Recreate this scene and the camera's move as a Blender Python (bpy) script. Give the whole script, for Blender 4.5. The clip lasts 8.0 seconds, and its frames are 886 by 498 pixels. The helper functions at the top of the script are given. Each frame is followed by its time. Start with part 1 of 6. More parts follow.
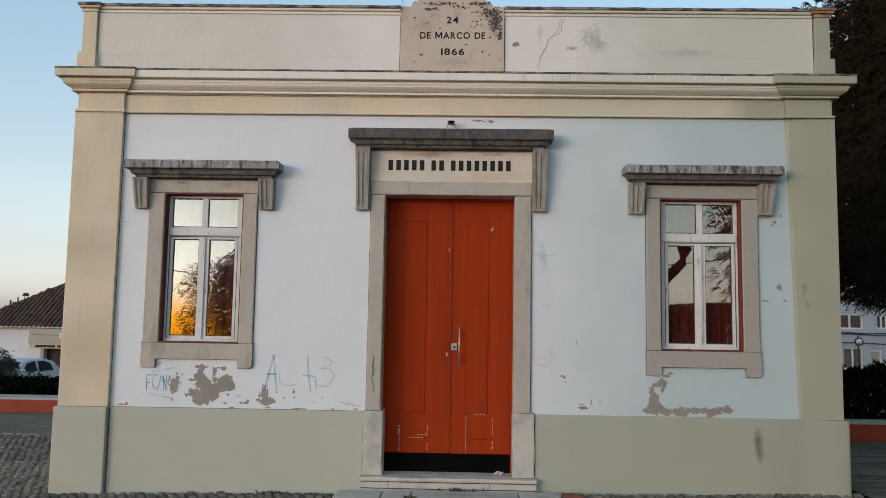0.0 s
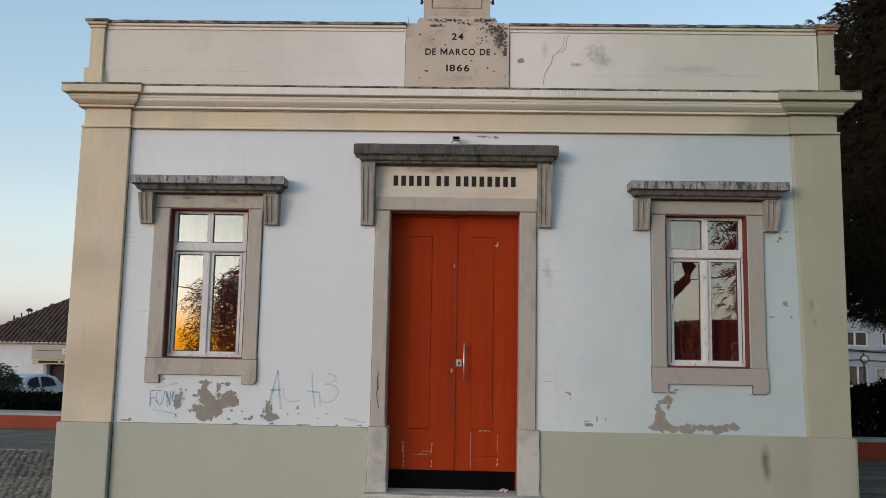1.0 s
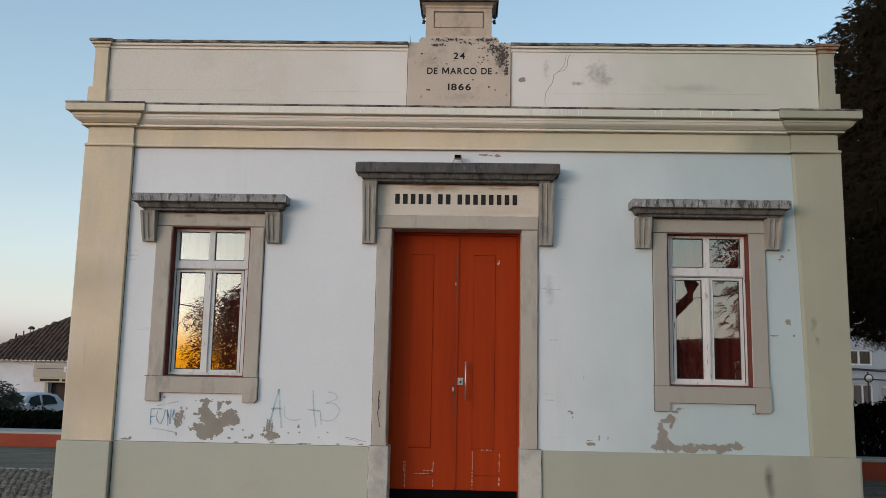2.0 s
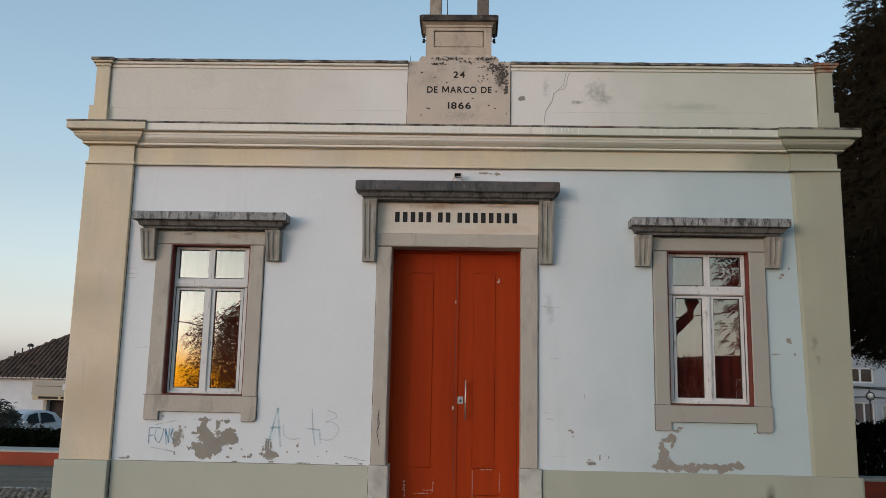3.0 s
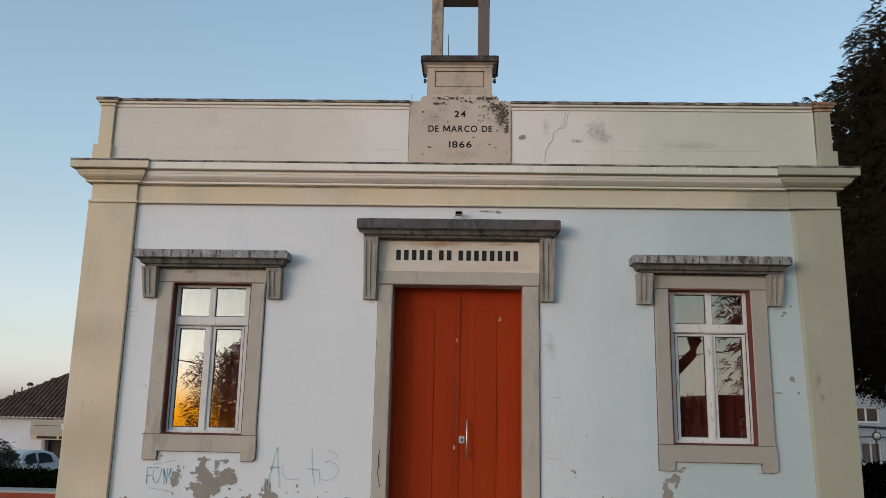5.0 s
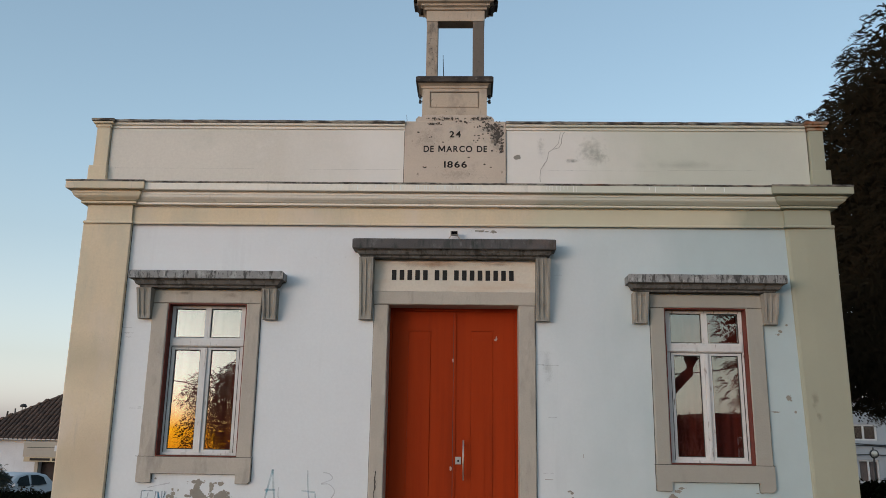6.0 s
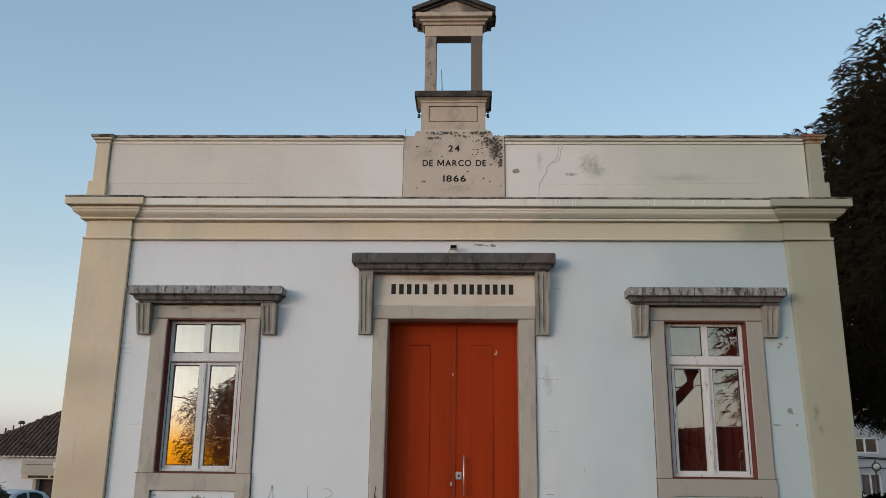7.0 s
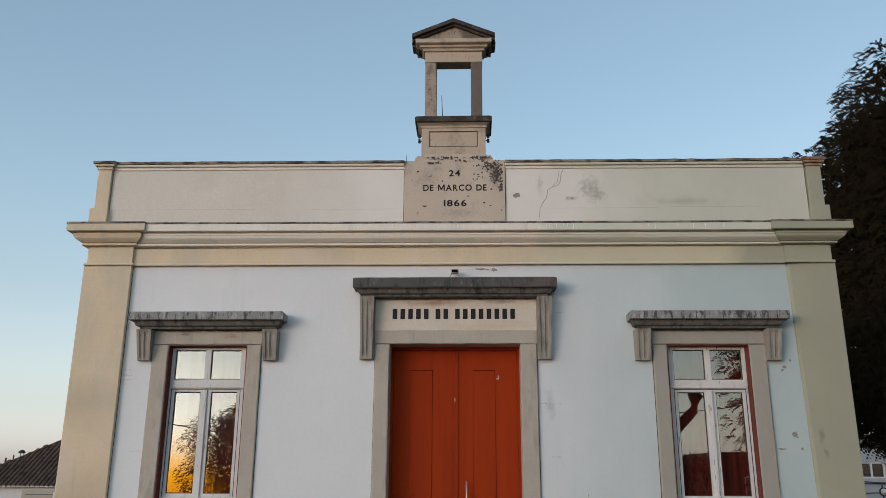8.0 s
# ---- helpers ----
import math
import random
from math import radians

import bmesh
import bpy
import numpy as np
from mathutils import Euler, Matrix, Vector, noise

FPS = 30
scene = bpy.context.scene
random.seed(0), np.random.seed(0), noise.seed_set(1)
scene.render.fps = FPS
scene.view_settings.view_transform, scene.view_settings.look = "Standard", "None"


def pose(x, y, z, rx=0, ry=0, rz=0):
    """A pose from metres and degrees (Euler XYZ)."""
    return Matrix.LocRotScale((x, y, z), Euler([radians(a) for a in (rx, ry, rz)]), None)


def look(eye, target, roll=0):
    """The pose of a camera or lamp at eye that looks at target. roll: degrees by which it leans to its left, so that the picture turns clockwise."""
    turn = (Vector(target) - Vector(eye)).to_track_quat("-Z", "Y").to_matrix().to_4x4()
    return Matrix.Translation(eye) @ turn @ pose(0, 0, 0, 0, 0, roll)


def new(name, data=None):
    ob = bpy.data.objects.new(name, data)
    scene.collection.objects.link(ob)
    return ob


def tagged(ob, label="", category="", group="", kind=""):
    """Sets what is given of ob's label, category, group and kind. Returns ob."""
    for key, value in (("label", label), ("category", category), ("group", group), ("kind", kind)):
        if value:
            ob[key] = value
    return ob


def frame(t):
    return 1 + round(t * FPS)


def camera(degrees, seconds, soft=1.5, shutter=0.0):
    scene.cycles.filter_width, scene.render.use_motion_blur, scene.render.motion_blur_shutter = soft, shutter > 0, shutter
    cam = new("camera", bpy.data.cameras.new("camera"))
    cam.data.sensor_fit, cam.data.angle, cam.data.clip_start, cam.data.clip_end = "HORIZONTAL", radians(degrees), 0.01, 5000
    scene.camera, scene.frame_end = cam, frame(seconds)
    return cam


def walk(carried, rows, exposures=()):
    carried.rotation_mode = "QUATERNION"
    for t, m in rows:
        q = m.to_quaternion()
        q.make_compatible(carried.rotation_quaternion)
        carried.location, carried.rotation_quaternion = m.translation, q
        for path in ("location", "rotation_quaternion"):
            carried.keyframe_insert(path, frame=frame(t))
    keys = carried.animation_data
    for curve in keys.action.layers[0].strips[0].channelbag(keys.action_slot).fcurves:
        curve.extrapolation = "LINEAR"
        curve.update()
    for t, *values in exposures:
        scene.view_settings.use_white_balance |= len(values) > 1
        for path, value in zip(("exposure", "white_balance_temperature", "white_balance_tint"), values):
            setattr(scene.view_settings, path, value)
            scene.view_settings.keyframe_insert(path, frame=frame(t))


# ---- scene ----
cam = camera(57.22, 8.0, soft=0.6)
PATH = [
    (0, (0.1608, -8.4198, 1.6897), (0.1078, -6.4299, 1.8830), 0.92),
    (0.5, (0.1493, -8.4117, 1.6847), (0.0938, -6.4241, 1.9000), 0.96),
    (1, (0.1433, -8.4082, 1.6828), (0.0818, -6.4228, 1.9160), 1.04),
    (1.5, (0.1508, -8.4091, 1.6797), (0.0834, -6.4266, 1.9351), 1.07),
    (3, (0.1543, -8.4030, 1.6949), (0.0853, -6.4298, 2.0138), 1.13),
    (3.5, (0.1483, -8.4096, 1.6975), (0.0793, -6.4399, 2.0374), 1.10),
    (4, (0.1533, -8.4095, 1.6929), (0.0834, -6.4435, 2.0537), 1.08),
    (4.5, (0.1609, -8.4053, 1.6886), (0.0852, -6.4443, 2.0739), 1.16),
    (6, (0.1639, -8.4100, 1.7035), (0.0992, -6.4638, 2.1598), 0.87),
    (6.5, (0.1631, -8.4079, 1.7092), (0.1014, -6.4654, 2.1811), 0.58),
    (7, (0.1621, -8.4069, 1.7020), (0.0991, -6.4690, 2.1923), 0.59),
    (7.5, (0.1637, -8.4050, 1.6966), (0.0985, -6.4748, 2.2162), 0.40),
    (8, (0.1695, -8.4008, 1.6881), (0.1022, -6.4796, 2.2399), 0.27),
]
walk(cam, [(t, look(eye, target, roll)) for t, eye, target, roll in PATH], [(0, -0.52, 5230, 3.5), (3, -0.64, 5260, 3.5), (8, -0.66, 5270, 3.5)])

# ---- light: clear dusk, the sun just above the horizon behind the viewer ----
SUN_AZ, SUN_EL = 221.0, 2.6   # degrees, clockwise from +y
world = bpy.data.worlds.new("dusk_sky")
scene.world = world
world.use_nodes = True
wn, wl = world.node_tree.nodes, world.node_tree.links
sky = wn.new("ShaderNodeTexSky")
sky.sky_type = "NISHITA"
sky.sun_disc = False
sky.sun_elevation = radians(SUN_EL)
sky.sun_rotation = radians(SUN_AZ)
sky.altitude, sky.air_density, sky.dust_density, sky.ozone_density = 100, 1.0, 1.3, 1.3
soften = wn.new("ShaderNodeHueSaturation")
# haze pales the sky towards the horizon; round the setting sun it glows orange
where, up = wn.new("ShaderNodeTexCoord"), wn.new("ShaderNodeSeparateXYZ")
wl.new(where.outputs["Generated"], up.inputs[0])
sun_dir = Vector((math.sin(radians(SUN_AZ)) * math.cos(radians(SUN_EL)), math.cos(radians(SUN_AZ)) * math.cos(radians(SUN_EL)), math.sin(radians(SUN_EL))))
toward = wn.new("ShaderNodeVectorMath")
toward.operation = "DOT_PRODUCT"
wl.new(where.outputs["Generated"], toward.inputs[0])
toward.inputs[1].default_value = sun_dir


def ramp(value, lo, hi, a, b):
    r = wn.new("ShaderNodeMapRange")
    r.interpolation_type = "SMOOTHSTEP"
    r.inputs["From Min"].default_value, r.inputs["From Max"].default_value = lo, hi
    r.inputs["To Min"].default_value, r.inputs["To Max"].default_value = a, b
    wl.new(value, r.inputs["Value"])
    return r.outputs[0]


def calc(how, a, b):
    m = wn.new("ShaderNodeMath")
    m.operation = how
    wl.new(a, m.inputs[0]), wl.new(b, m.inputs[1])
    return m.outputs[0]


glow = calc("MULTIPLY", ramp(toward.outputs["Value"], 0.68, 1.0, 0.0, 1.0), ramp(up.outputs["Z"], -0.02, 0.12, 1.0, 0.0))
wl.new(calc("ADD", ramp(up.outputs["Z"], 0.0, 0.5, 0.29, 0.55), ramp(glow, 0.0, 1.0, 0.0, 1.0)), soften.inputs["Saturation"])
wl.new(calc("MULTIPLY", calc("MULTIPLY", ramp(up.outputs["Z"], -0.05, 0.45, 1.10, 1.06), ramp(toward.outputs["Value"], -1.05, -0.2, 0.88, 1.12)), ramp(glow, 0.0, 1.0, 1.0, 0.52)), soften.inputs["Value"])
wl.new(sky.outputs[0], soften.inputs["Color"])
# dust warms the air low over the horizon
warmth = wn.new("ShaderNodeMix")
warmth.data_type, warmth.blend_type = "RGBA", "MIX"
wl.new(ramp(up.outputs["Z"], 0.02, 0.36, 0.0, 1.0), warmth.inputs[0])
warmth.inputs[6].default_value, warmth.inputs[7].default_value = (1.09, 0.98, 0.90, 1), (1.0, 1.01, 0.995, 1)
dusty = wn.new("ShaderNodeMix")
dusty.data_type, dusty.blend_type = "RGBA", "MULTIPLY"
dusty.inputs[0].default_value = 1.0
wl.new(soften.outputs[0], dusty.inputs[6]), wl.new(warmth.outputs[2], dusty.inputs[7])
wl.new(dusty.outputs[2], wn["Background"].inputs["Color"])
wn["Background"].inputs["Strength"].default_value = 0.70
sun = new("sun", bpy.data.lights.new("sun", "SUN"))
sun.data.energy, sun.data.angle, sun.data.color = 0.47, radians(29), (1.0, 0.91, 0.80)
sun.matrix_world = look(sun_dir * 60, (0, 0, 0))


# ---- materials ----
def mat(name, c1, c2, scale=2.0, fine=45.0, rough=0.85, bump=0.25, stains=(), metal=0.0, vary=0.0, squash=(1, 1, 1), spec=0.3, depth=0.004, grain=0.22, x_tones=()):
    """A mottled surface. stains: (colour, scale, (stretch x, y, z), low, high, amount).
    Tones along x: (colour, from x, to x, amount), some repaint, some shade put into the colour."""
    m = bpy.data.materials.new(name)
    m.use_nodes = True
    n, l = m.node_tree.nodes, m.node_tree.links
    b = n["Principled BSDF"]
    tc = n.new("ShaderNodeTexCoord")

    def noisy(sc, stretch=(1, 1, 1), detail=6.0, off=0.0):
        mp = n.new("ShaderNodeMapping")
        mp.inputs["Scale"].default_value = stretch
        mp.inputs["Location"].default_value = (off, off * 1.7, off * 0.6)
        l.new(tc.outputs["Object"], mp.inputs["Vector"])
        t = n.new("ShaderNodeTexNoise")
        t.inputs["Scale"].default_value, t.inputs["Detail"].default_value, t.inputs["Roughness"].default_value = sc, detail, 0.62
        l.new(mp.outputs[0], t.inputs["Vector"])
        return t.outputs["Fac"]

    def ranged(v, lo, hi, a=0.0, z=1.0):
        r = n.new("ShaderNodeMapRange")
        r.inputs["From Min"].default_value, r.inputs["From Max"].default_value = lo, hi
        r.inputs["To Min"].default_value, r.inputs["To Max"].default_value = a, z
        l.new(v, r.inputs["Value"])
        return r.outputs[0]

    def mixed(f, a, c, how="MIX"):
        x = n.new("ShaderNodeMix")
        x.data_type, x.blend_type = "RGBA", how
        l.new(f, x.inputs["Factor"]) if hasattr(f, "links") else None
        if not hasattr(f, "links"):
            x.inputs["Factor"].default_value = f
        for s, v in (("A", a), ("B", c)):
            k = [i for i in x.inputs if i.name == s and i.type == "RGBA"][0]
            if hasattr(v, "links"):
                l.new(v, k)
            else:
                k.default_value = (*v, 1)
        return [o for o in x.outputs if o.type == "RGBA"][0]

    col = mixed(ranged(noisy(scale, squash), 0.32, 0.68), c1, c2)
    f = noisy(fine, squash, 4.0, 3.0)
    col = mixed(ranged(f, 0.3, 0.7, 0.0, grain), col, tuple(0.6 * v for v in c1))
    for k, (sc_col, sc, stretch, lo, hi, amount) in enumerate(stains):
        col = mixed(ranged(noisy(sc, stretch, 8.0, 7.0 + 5 * k), lo, hi, 0, amount), col, sc_col)
    if x_tones:
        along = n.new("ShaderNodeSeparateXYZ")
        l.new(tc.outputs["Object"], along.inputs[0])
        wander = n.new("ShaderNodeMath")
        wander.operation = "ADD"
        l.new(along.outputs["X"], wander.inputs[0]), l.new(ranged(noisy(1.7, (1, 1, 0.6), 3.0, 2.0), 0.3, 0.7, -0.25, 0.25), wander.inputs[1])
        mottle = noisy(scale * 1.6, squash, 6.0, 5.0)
    for x_tone, from_x, to_x, amount in x_tones:
        here = mixed(ranged(mottle, 0.32, 0.68), x_tone, tuple(0.92 * v for v in x_tone))
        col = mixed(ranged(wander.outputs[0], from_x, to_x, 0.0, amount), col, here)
    if vary:
        oi = n.new("ShaderNodeObjectInfo")
        col = mixed(ranged(oi.outputs["Random"], 0, 1, 0, vary), col, tuple(0.35 * v for v in c1))
        ge = n.new("ShaderNodeNewGeometry")
        col = mixed(ranged(ge.outputs["Random Per Island"], 0, 1, 0, vary), col, tuple(0.45 * v for v in c2))
    l.new(col, b.inputs["Base Color"])
    b.inputs["Roughness"].default_value, b.inputs["Metallic"].default_value = rough, metal
    b.inputs["Specular IOR Level"].default_value = spec
    l.new(ranged(f, 0.3, 0.7, rough - 0.08, min(1.0, rough + 0.08)), b.inputs["Roughness"])
    if bump:
        bp = n.new("ShaderNodeBump")
        bp.inputs["Strength"].default_value, bp.inputs["Distance"].default_value = bump, depth
        add = n.new("ShaderNodeMath")
        l.new(f, add.inputs[0]), l.new(noisy(scale * 3, squash, 5.0, 9.0), add.inputs[1])
        l.new(add.outputs[0], bp.inputs["Height"])
        l.new(bp.outputs[0], b.inputs["Normal"])
    return m


V1, VUP = (1, 1, 1), (4.0, 4.0, 0.35)
GRIME = (0.05, 0.045, 0.04)
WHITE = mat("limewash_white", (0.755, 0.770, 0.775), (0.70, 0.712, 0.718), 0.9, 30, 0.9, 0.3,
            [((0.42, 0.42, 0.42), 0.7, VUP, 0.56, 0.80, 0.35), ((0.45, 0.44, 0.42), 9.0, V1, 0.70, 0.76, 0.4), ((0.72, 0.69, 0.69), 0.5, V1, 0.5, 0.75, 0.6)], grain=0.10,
            # darker and cooler eastwards: the dimmer light there is put into the wall colour
            x_tones=[((0.475, 0.56, 0.56), 0.4, 2.6, 0.92)])
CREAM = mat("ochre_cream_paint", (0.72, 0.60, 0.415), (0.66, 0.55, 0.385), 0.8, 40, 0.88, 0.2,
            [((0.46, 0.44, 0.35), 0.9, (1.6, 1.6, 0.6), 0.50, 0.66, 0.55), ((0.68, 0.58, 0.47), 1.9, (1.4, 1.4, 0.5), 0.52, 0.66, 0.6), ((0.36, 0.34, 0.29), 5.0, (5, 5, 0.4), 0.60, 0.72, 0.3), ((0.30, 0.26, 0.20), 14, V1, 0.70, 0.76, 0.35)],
            # repaint from x 0.8; beyond 2.75 the tree's shade is put into the colour
            x_tones=[((0.58, 0.545, 0.40), 0.80, 1.05, 0.85), ((0.35, 0.352, 0.265), 2.75, 3.2, 0.88)])
PLINTH = mat("plinth_paint_beige", (0.48, 0.48, 0.385), (0.44, 0.44, 0.355), 0.7, 40, 0.9, 0.2,
             [((0.36, 0.35, 0.30), 0.5, V1, 0.52, 0.75, 0.5), ((0.42, 0.33, 0.25), 1.1, (1, 1, 2.0), 0.56, 0.75, 0.45)], grain=0.10,
             # plinth darker in two steps eastwards, matching the dimmer light by colour
             x_tones=[((0.385, 0.395, 0.31), 0.6, 1.4, 0.85), ((0.35, 0.35, 0.275), 3.0, 3.6, 0.8)])
PARAPET = mat("parapet_render_grey_cream", (0.72, 0.665, 0.58), (0.66, 0.615, 0.54), 0.9, 35, 0.9, 0.3,
              [((0.46, 0.45, 0.40), 0.8, VUP, 0.52, 0.72, 0.45), ((0.42, 0.43, 0.36), 1.0, (0.8, 1, 1.6), 0.56, 0.74, 0.4), ((0.76, 0.71, 0.66), 2.2, V1, 0.60, 0.72, 0.5)],
              # glow on the middle and dimness to the east, both put into the colour
              x_tones=[((0.79, 0.75, 0.695), -2.0, -0.8, 0.85), ((0.56, 0.57, 0.475), 1.1, 2.2, 0.85)])
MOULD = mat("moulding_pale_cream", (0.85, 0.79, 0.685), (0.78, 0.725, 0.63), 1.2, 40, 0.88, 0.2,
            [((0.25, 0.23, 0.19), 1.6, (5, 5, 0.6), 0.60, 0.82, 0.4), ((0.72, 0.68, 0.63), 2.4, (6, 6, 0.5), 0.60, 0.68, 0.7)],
            x_tones=[((0.62, 0.62, 0.515), 0.85, 1.05, 0.85)])
CAPDIRT = mat("cornice_top_lichen_stained", (0.36, 0.32, 0.26), (0.20, 0.18, 0.15), 4.0, 60, 0.95, 0.5,
              [((0.035, 0.03, 0.028), 6.0, (1.2, 3, 3), 0.44, 0.58, 0.9), ((0.20, 0.09, 0.05), 1.1, V1, 0.60, 0.7, 0.6)])
RUSTY = mat("pier_cap_rust_stained", (0.40, 0.33, 0.23), (0.33, 0.22, 0.14), 5.0, 60, 0.93, 0.4,
            [((0.24, 0.085, 0.03), 4.0, (1.5, 1.5, 1.0), 0.44, 0.58, 0.9), ((0.05, 0.04, 0.035), 11.0, V1, 0.56, 0.66, 0.7)])
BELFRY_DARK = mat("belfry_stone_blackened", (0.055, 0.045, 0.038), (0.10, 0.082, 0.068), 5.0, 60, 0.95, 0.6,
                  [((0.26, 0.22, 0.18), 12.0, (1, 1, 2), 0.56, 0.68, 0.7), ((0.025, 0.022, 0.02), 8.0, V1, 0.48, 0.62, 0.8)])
STONE = mat("limestone_jamb", (0.50, 0.45, 0.375), (0.43, 0.385, 0.325), 2.0, 60, 0.85, 0.5,
            [((0.20, 0.18, 0.155), 3.0, (2, 2, 0.6), 0.55, 0.74, 0.55), ((0.52, 0.48, 0.42), 5.0, (2, 2, 0.7), 0.58, 0.70, 0.6), ((0.46, 0.33, 0.24), 1.2, V1, 0.58, 0.74, 0.45), ((0.10, 0.09, 0.08), 18, V1, 0.70, 0.75, 0.5)],
            # eastern stonework toned down, its dimmer light carried by the colour
            x_tones=[((0.36, 0.345, 0.295), 0.75, 1.6, 0.75)])
STONE_BRACKET = mat("bracket_limestone_weathered", (0.37, 0.34, 0.285), (0.30, 0.275, 0.235), 2.5, 60, 0.88, 0.5,
                    [((0.12, 0.105, 0.09), 4.0, (3, 3, 0.5), 0.52, 0.68, 0.7), ((0.42, 0.39, 0.34), 7.0, (3, 3, 0.6), 0.58, 0.70, 0.5)])
STONE_PALE = mat("limestone_pale_worn", (0.57, 0.545, 0.475), (0.50, 0.48, 0.42), 2.5, 60, 0.88, 0.5,
                 [((0.27, 0.25, 0.215), 3.0, V1, 0.52, 0.68, 0.6), (GRIME, 20, V1, 0.66, 0.72, 0.7)])
STONE_HOOD = mat("hood_stone_grey_lichen", (0.34, 0.33, 0.315), (0.25, 0.245, 0.235), 4.0, 70, 0.95, 0.9,
                 [((0.50, 0.49, 0.47), 10.0, (1.6, 1.6, 1.0), 0.54, 0.66, 0.7), ((0.05, 0.048, 0.045), 9.0, (2.6, 2.6, 0.55), 0.52, 0.60, 0.85), ((0.04, 0.038, 0.036), 30.0, (1.4, 1.4, 0.7), 0.58, 0.64, 0.7)])
# moulding stone, with the shade under the hood slab put into its colour
STONE_MOULD = mat("hood_moulding_shade_stone", (0.155, 0.145, 0.13), (0.11, 0.103, 0.094), 4.0, 70, 0.95, 0.8,
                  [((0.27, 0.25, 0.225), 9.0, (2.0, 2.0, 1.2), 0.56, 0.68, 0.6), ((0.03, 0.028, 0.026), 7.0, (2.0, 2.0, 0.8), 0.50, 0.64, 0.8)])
STONE_DARK = mat("hood_stone_lichen_black", (0.088, 0.082, 0.080), (0.12, 0.11, 0.105), 3.0, 70, 0.95, 0.8,
                 [((0.21, 0.205, 0.20), 9.0, (1.4, 1.4, 0.8), 0.58, 0.70, 0.5), ((0.035, 0.042, 0.04), 6.0, (2.2, 2.2, 0.6), 0.50, 0.66, 0.8), ((0.19, 0.12, 0.09), 1.4, V1, 0.55, 0.68, 0.5)])
TABLET = mat("tablet_stone_pinkish", (0.60, 0.505, 0.405), (0.535, 0.45, 0.365), 1.5, 60, 0.88, 0.5,
             [((0.30, 0.25, 0.22), 4.0, V1, 0.55, 0.7, 0.5), ((0.16, 0.13, 0.11), 16, V1, 0.64, 0.69, 0.6)])
BELFRY = mat("belfry_stone_warm", (0.55, 0.45, 0.34), (0.48, 0.39, 0.30), 2.0, 60, 0.88, 0.4,
             [((0.30, 0.25, 0.20), 3.2, (1.5, 1.5, 0.9), 0.52, 0.66, 0.55), ((0.20, 0.165, 0.14), 9.0, (3, 3, 0.8), 0.60, 0.70, 0.6), (GRIME, 30, V1, 0.66, 0.72, 0.7)])
POSTSTONE = mat("belfry_post_stone_pitted", (0.44, 0.36, 0.275), (0.33, 0.27, 0.21), 4.0, 70, 0.9, 0.5,
                [((0.15, 0.125, 0.105), 6.0, (1.4, 1.4, 0.8), 0.50, 0.62, 0.75), (GRIME, 26, V1, 0.58, 0.66, 0.8)],
                # the post at x > 0 is darker
                x_tones=[((0.125, 0.105, 0.088), 0.0, 0.1, 0.85)])
RENDER = mat("bare_grey_render", (0.33, 0.30, 0.25), (0.27, 0.245, 0.205), 6.0, 80, 0.95, 0.7, [((0.32, 0.29, 0.25), 12, V1, 0.55, 0.7, 0.5)])
INSCR = mat("inscription_plaster", (0.69, 0.62, 0.515), (0.63, 0.57, 0.475), 1.2, 40, 0.9, 0.2, [((0.55, 0.38, 0.24), 1.4, (0.7, 1, 3), 0.54, 0.70, 0.5)])
DOOR = mat("door_paint_orange_red", (0.335, 0.040, 0.0055), (0.285, 0.033, 0.005), 1.6, 50, 0.65, 0.12,
           [((0.16, 0.022, 0.006), 1.2, (5, 5, 0.3), 0.55, 0.78, 0.5), ((0.52, 0.42, 0.33), 26, (1, 1, 0.5), 0.745, 0.765, 0.8)], squash=(6, 6, 0.35), spec=0.05)
KICK = mat("kick_plate_black", (0.003, 0.003, 0.0035), (0.005, 0.005, 0.0055), 3, 60, 0.8, 0.1, spec=0.03)
JOINT = mat("open_joint_dirt", (0.045, 0.038, 0.032), (0.08, 0.07, 0.06), 9, 60, 0.95, 0.0)
REDTRIM = mat("window_rebate_red", (0.17, 0.035, 0.02), (0.13, 0.03, 0.02), 3, 60, 0.6, 0.2, [((0.35, 0.30, 0.26), 20, (1, 1, .4), 0.68, 0.72, 0.7)])
FRAME = mat("window_paint_white_flaking", (0.72, 0.70, 0.67), (0.62, 0.60, 0.575), 3.0, 60, 0.65, 0.3,
            [((0.16, 0.12, 0.09), 11, (3, 3, 0.5), 0.61, 0.67, 0.85), ((0.36, 0.33, 0.30), 4, (3, 3, .5), 0.55, 0.7, 0.6)])
STEEL = mat("brushed_steel", (0.86, 0.78, 0.66), (0.78, 0.71, 0.61), 8, 90, 0.45, 0.05, metal=1.0)
IRONGREY = mat("dull_zinc_plate", (0.42, 0.41, 0.385), (0.34, 0.33, 0.31), 20, 90, 0.5, 0.1)
INK = mat("black_letter_paint", (0.012, 0.011, 0.011), (0.02, 0.018, 0.017), 8, 60, 0.7, 0.1)
IRON = mat("dark_iron", (0.03, 0.03, 0.03), (0.05, 0.045, 0.04), 8, 60, 0.6, 0.2)
CURTAIN = mat("dark_red_curtain", (0.26, 0.055, 0.035), (0.19, 0.042, 0.03), 1.2, 30, 0.9, 0.1, [((0.12, 0.03, 0.02), 3.0, (6, 6, 0.15), 0.48, 0.65, 0.8)])
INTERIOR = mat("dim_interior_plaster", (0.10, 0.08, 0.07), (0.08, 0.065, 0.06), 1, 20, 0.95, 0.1)
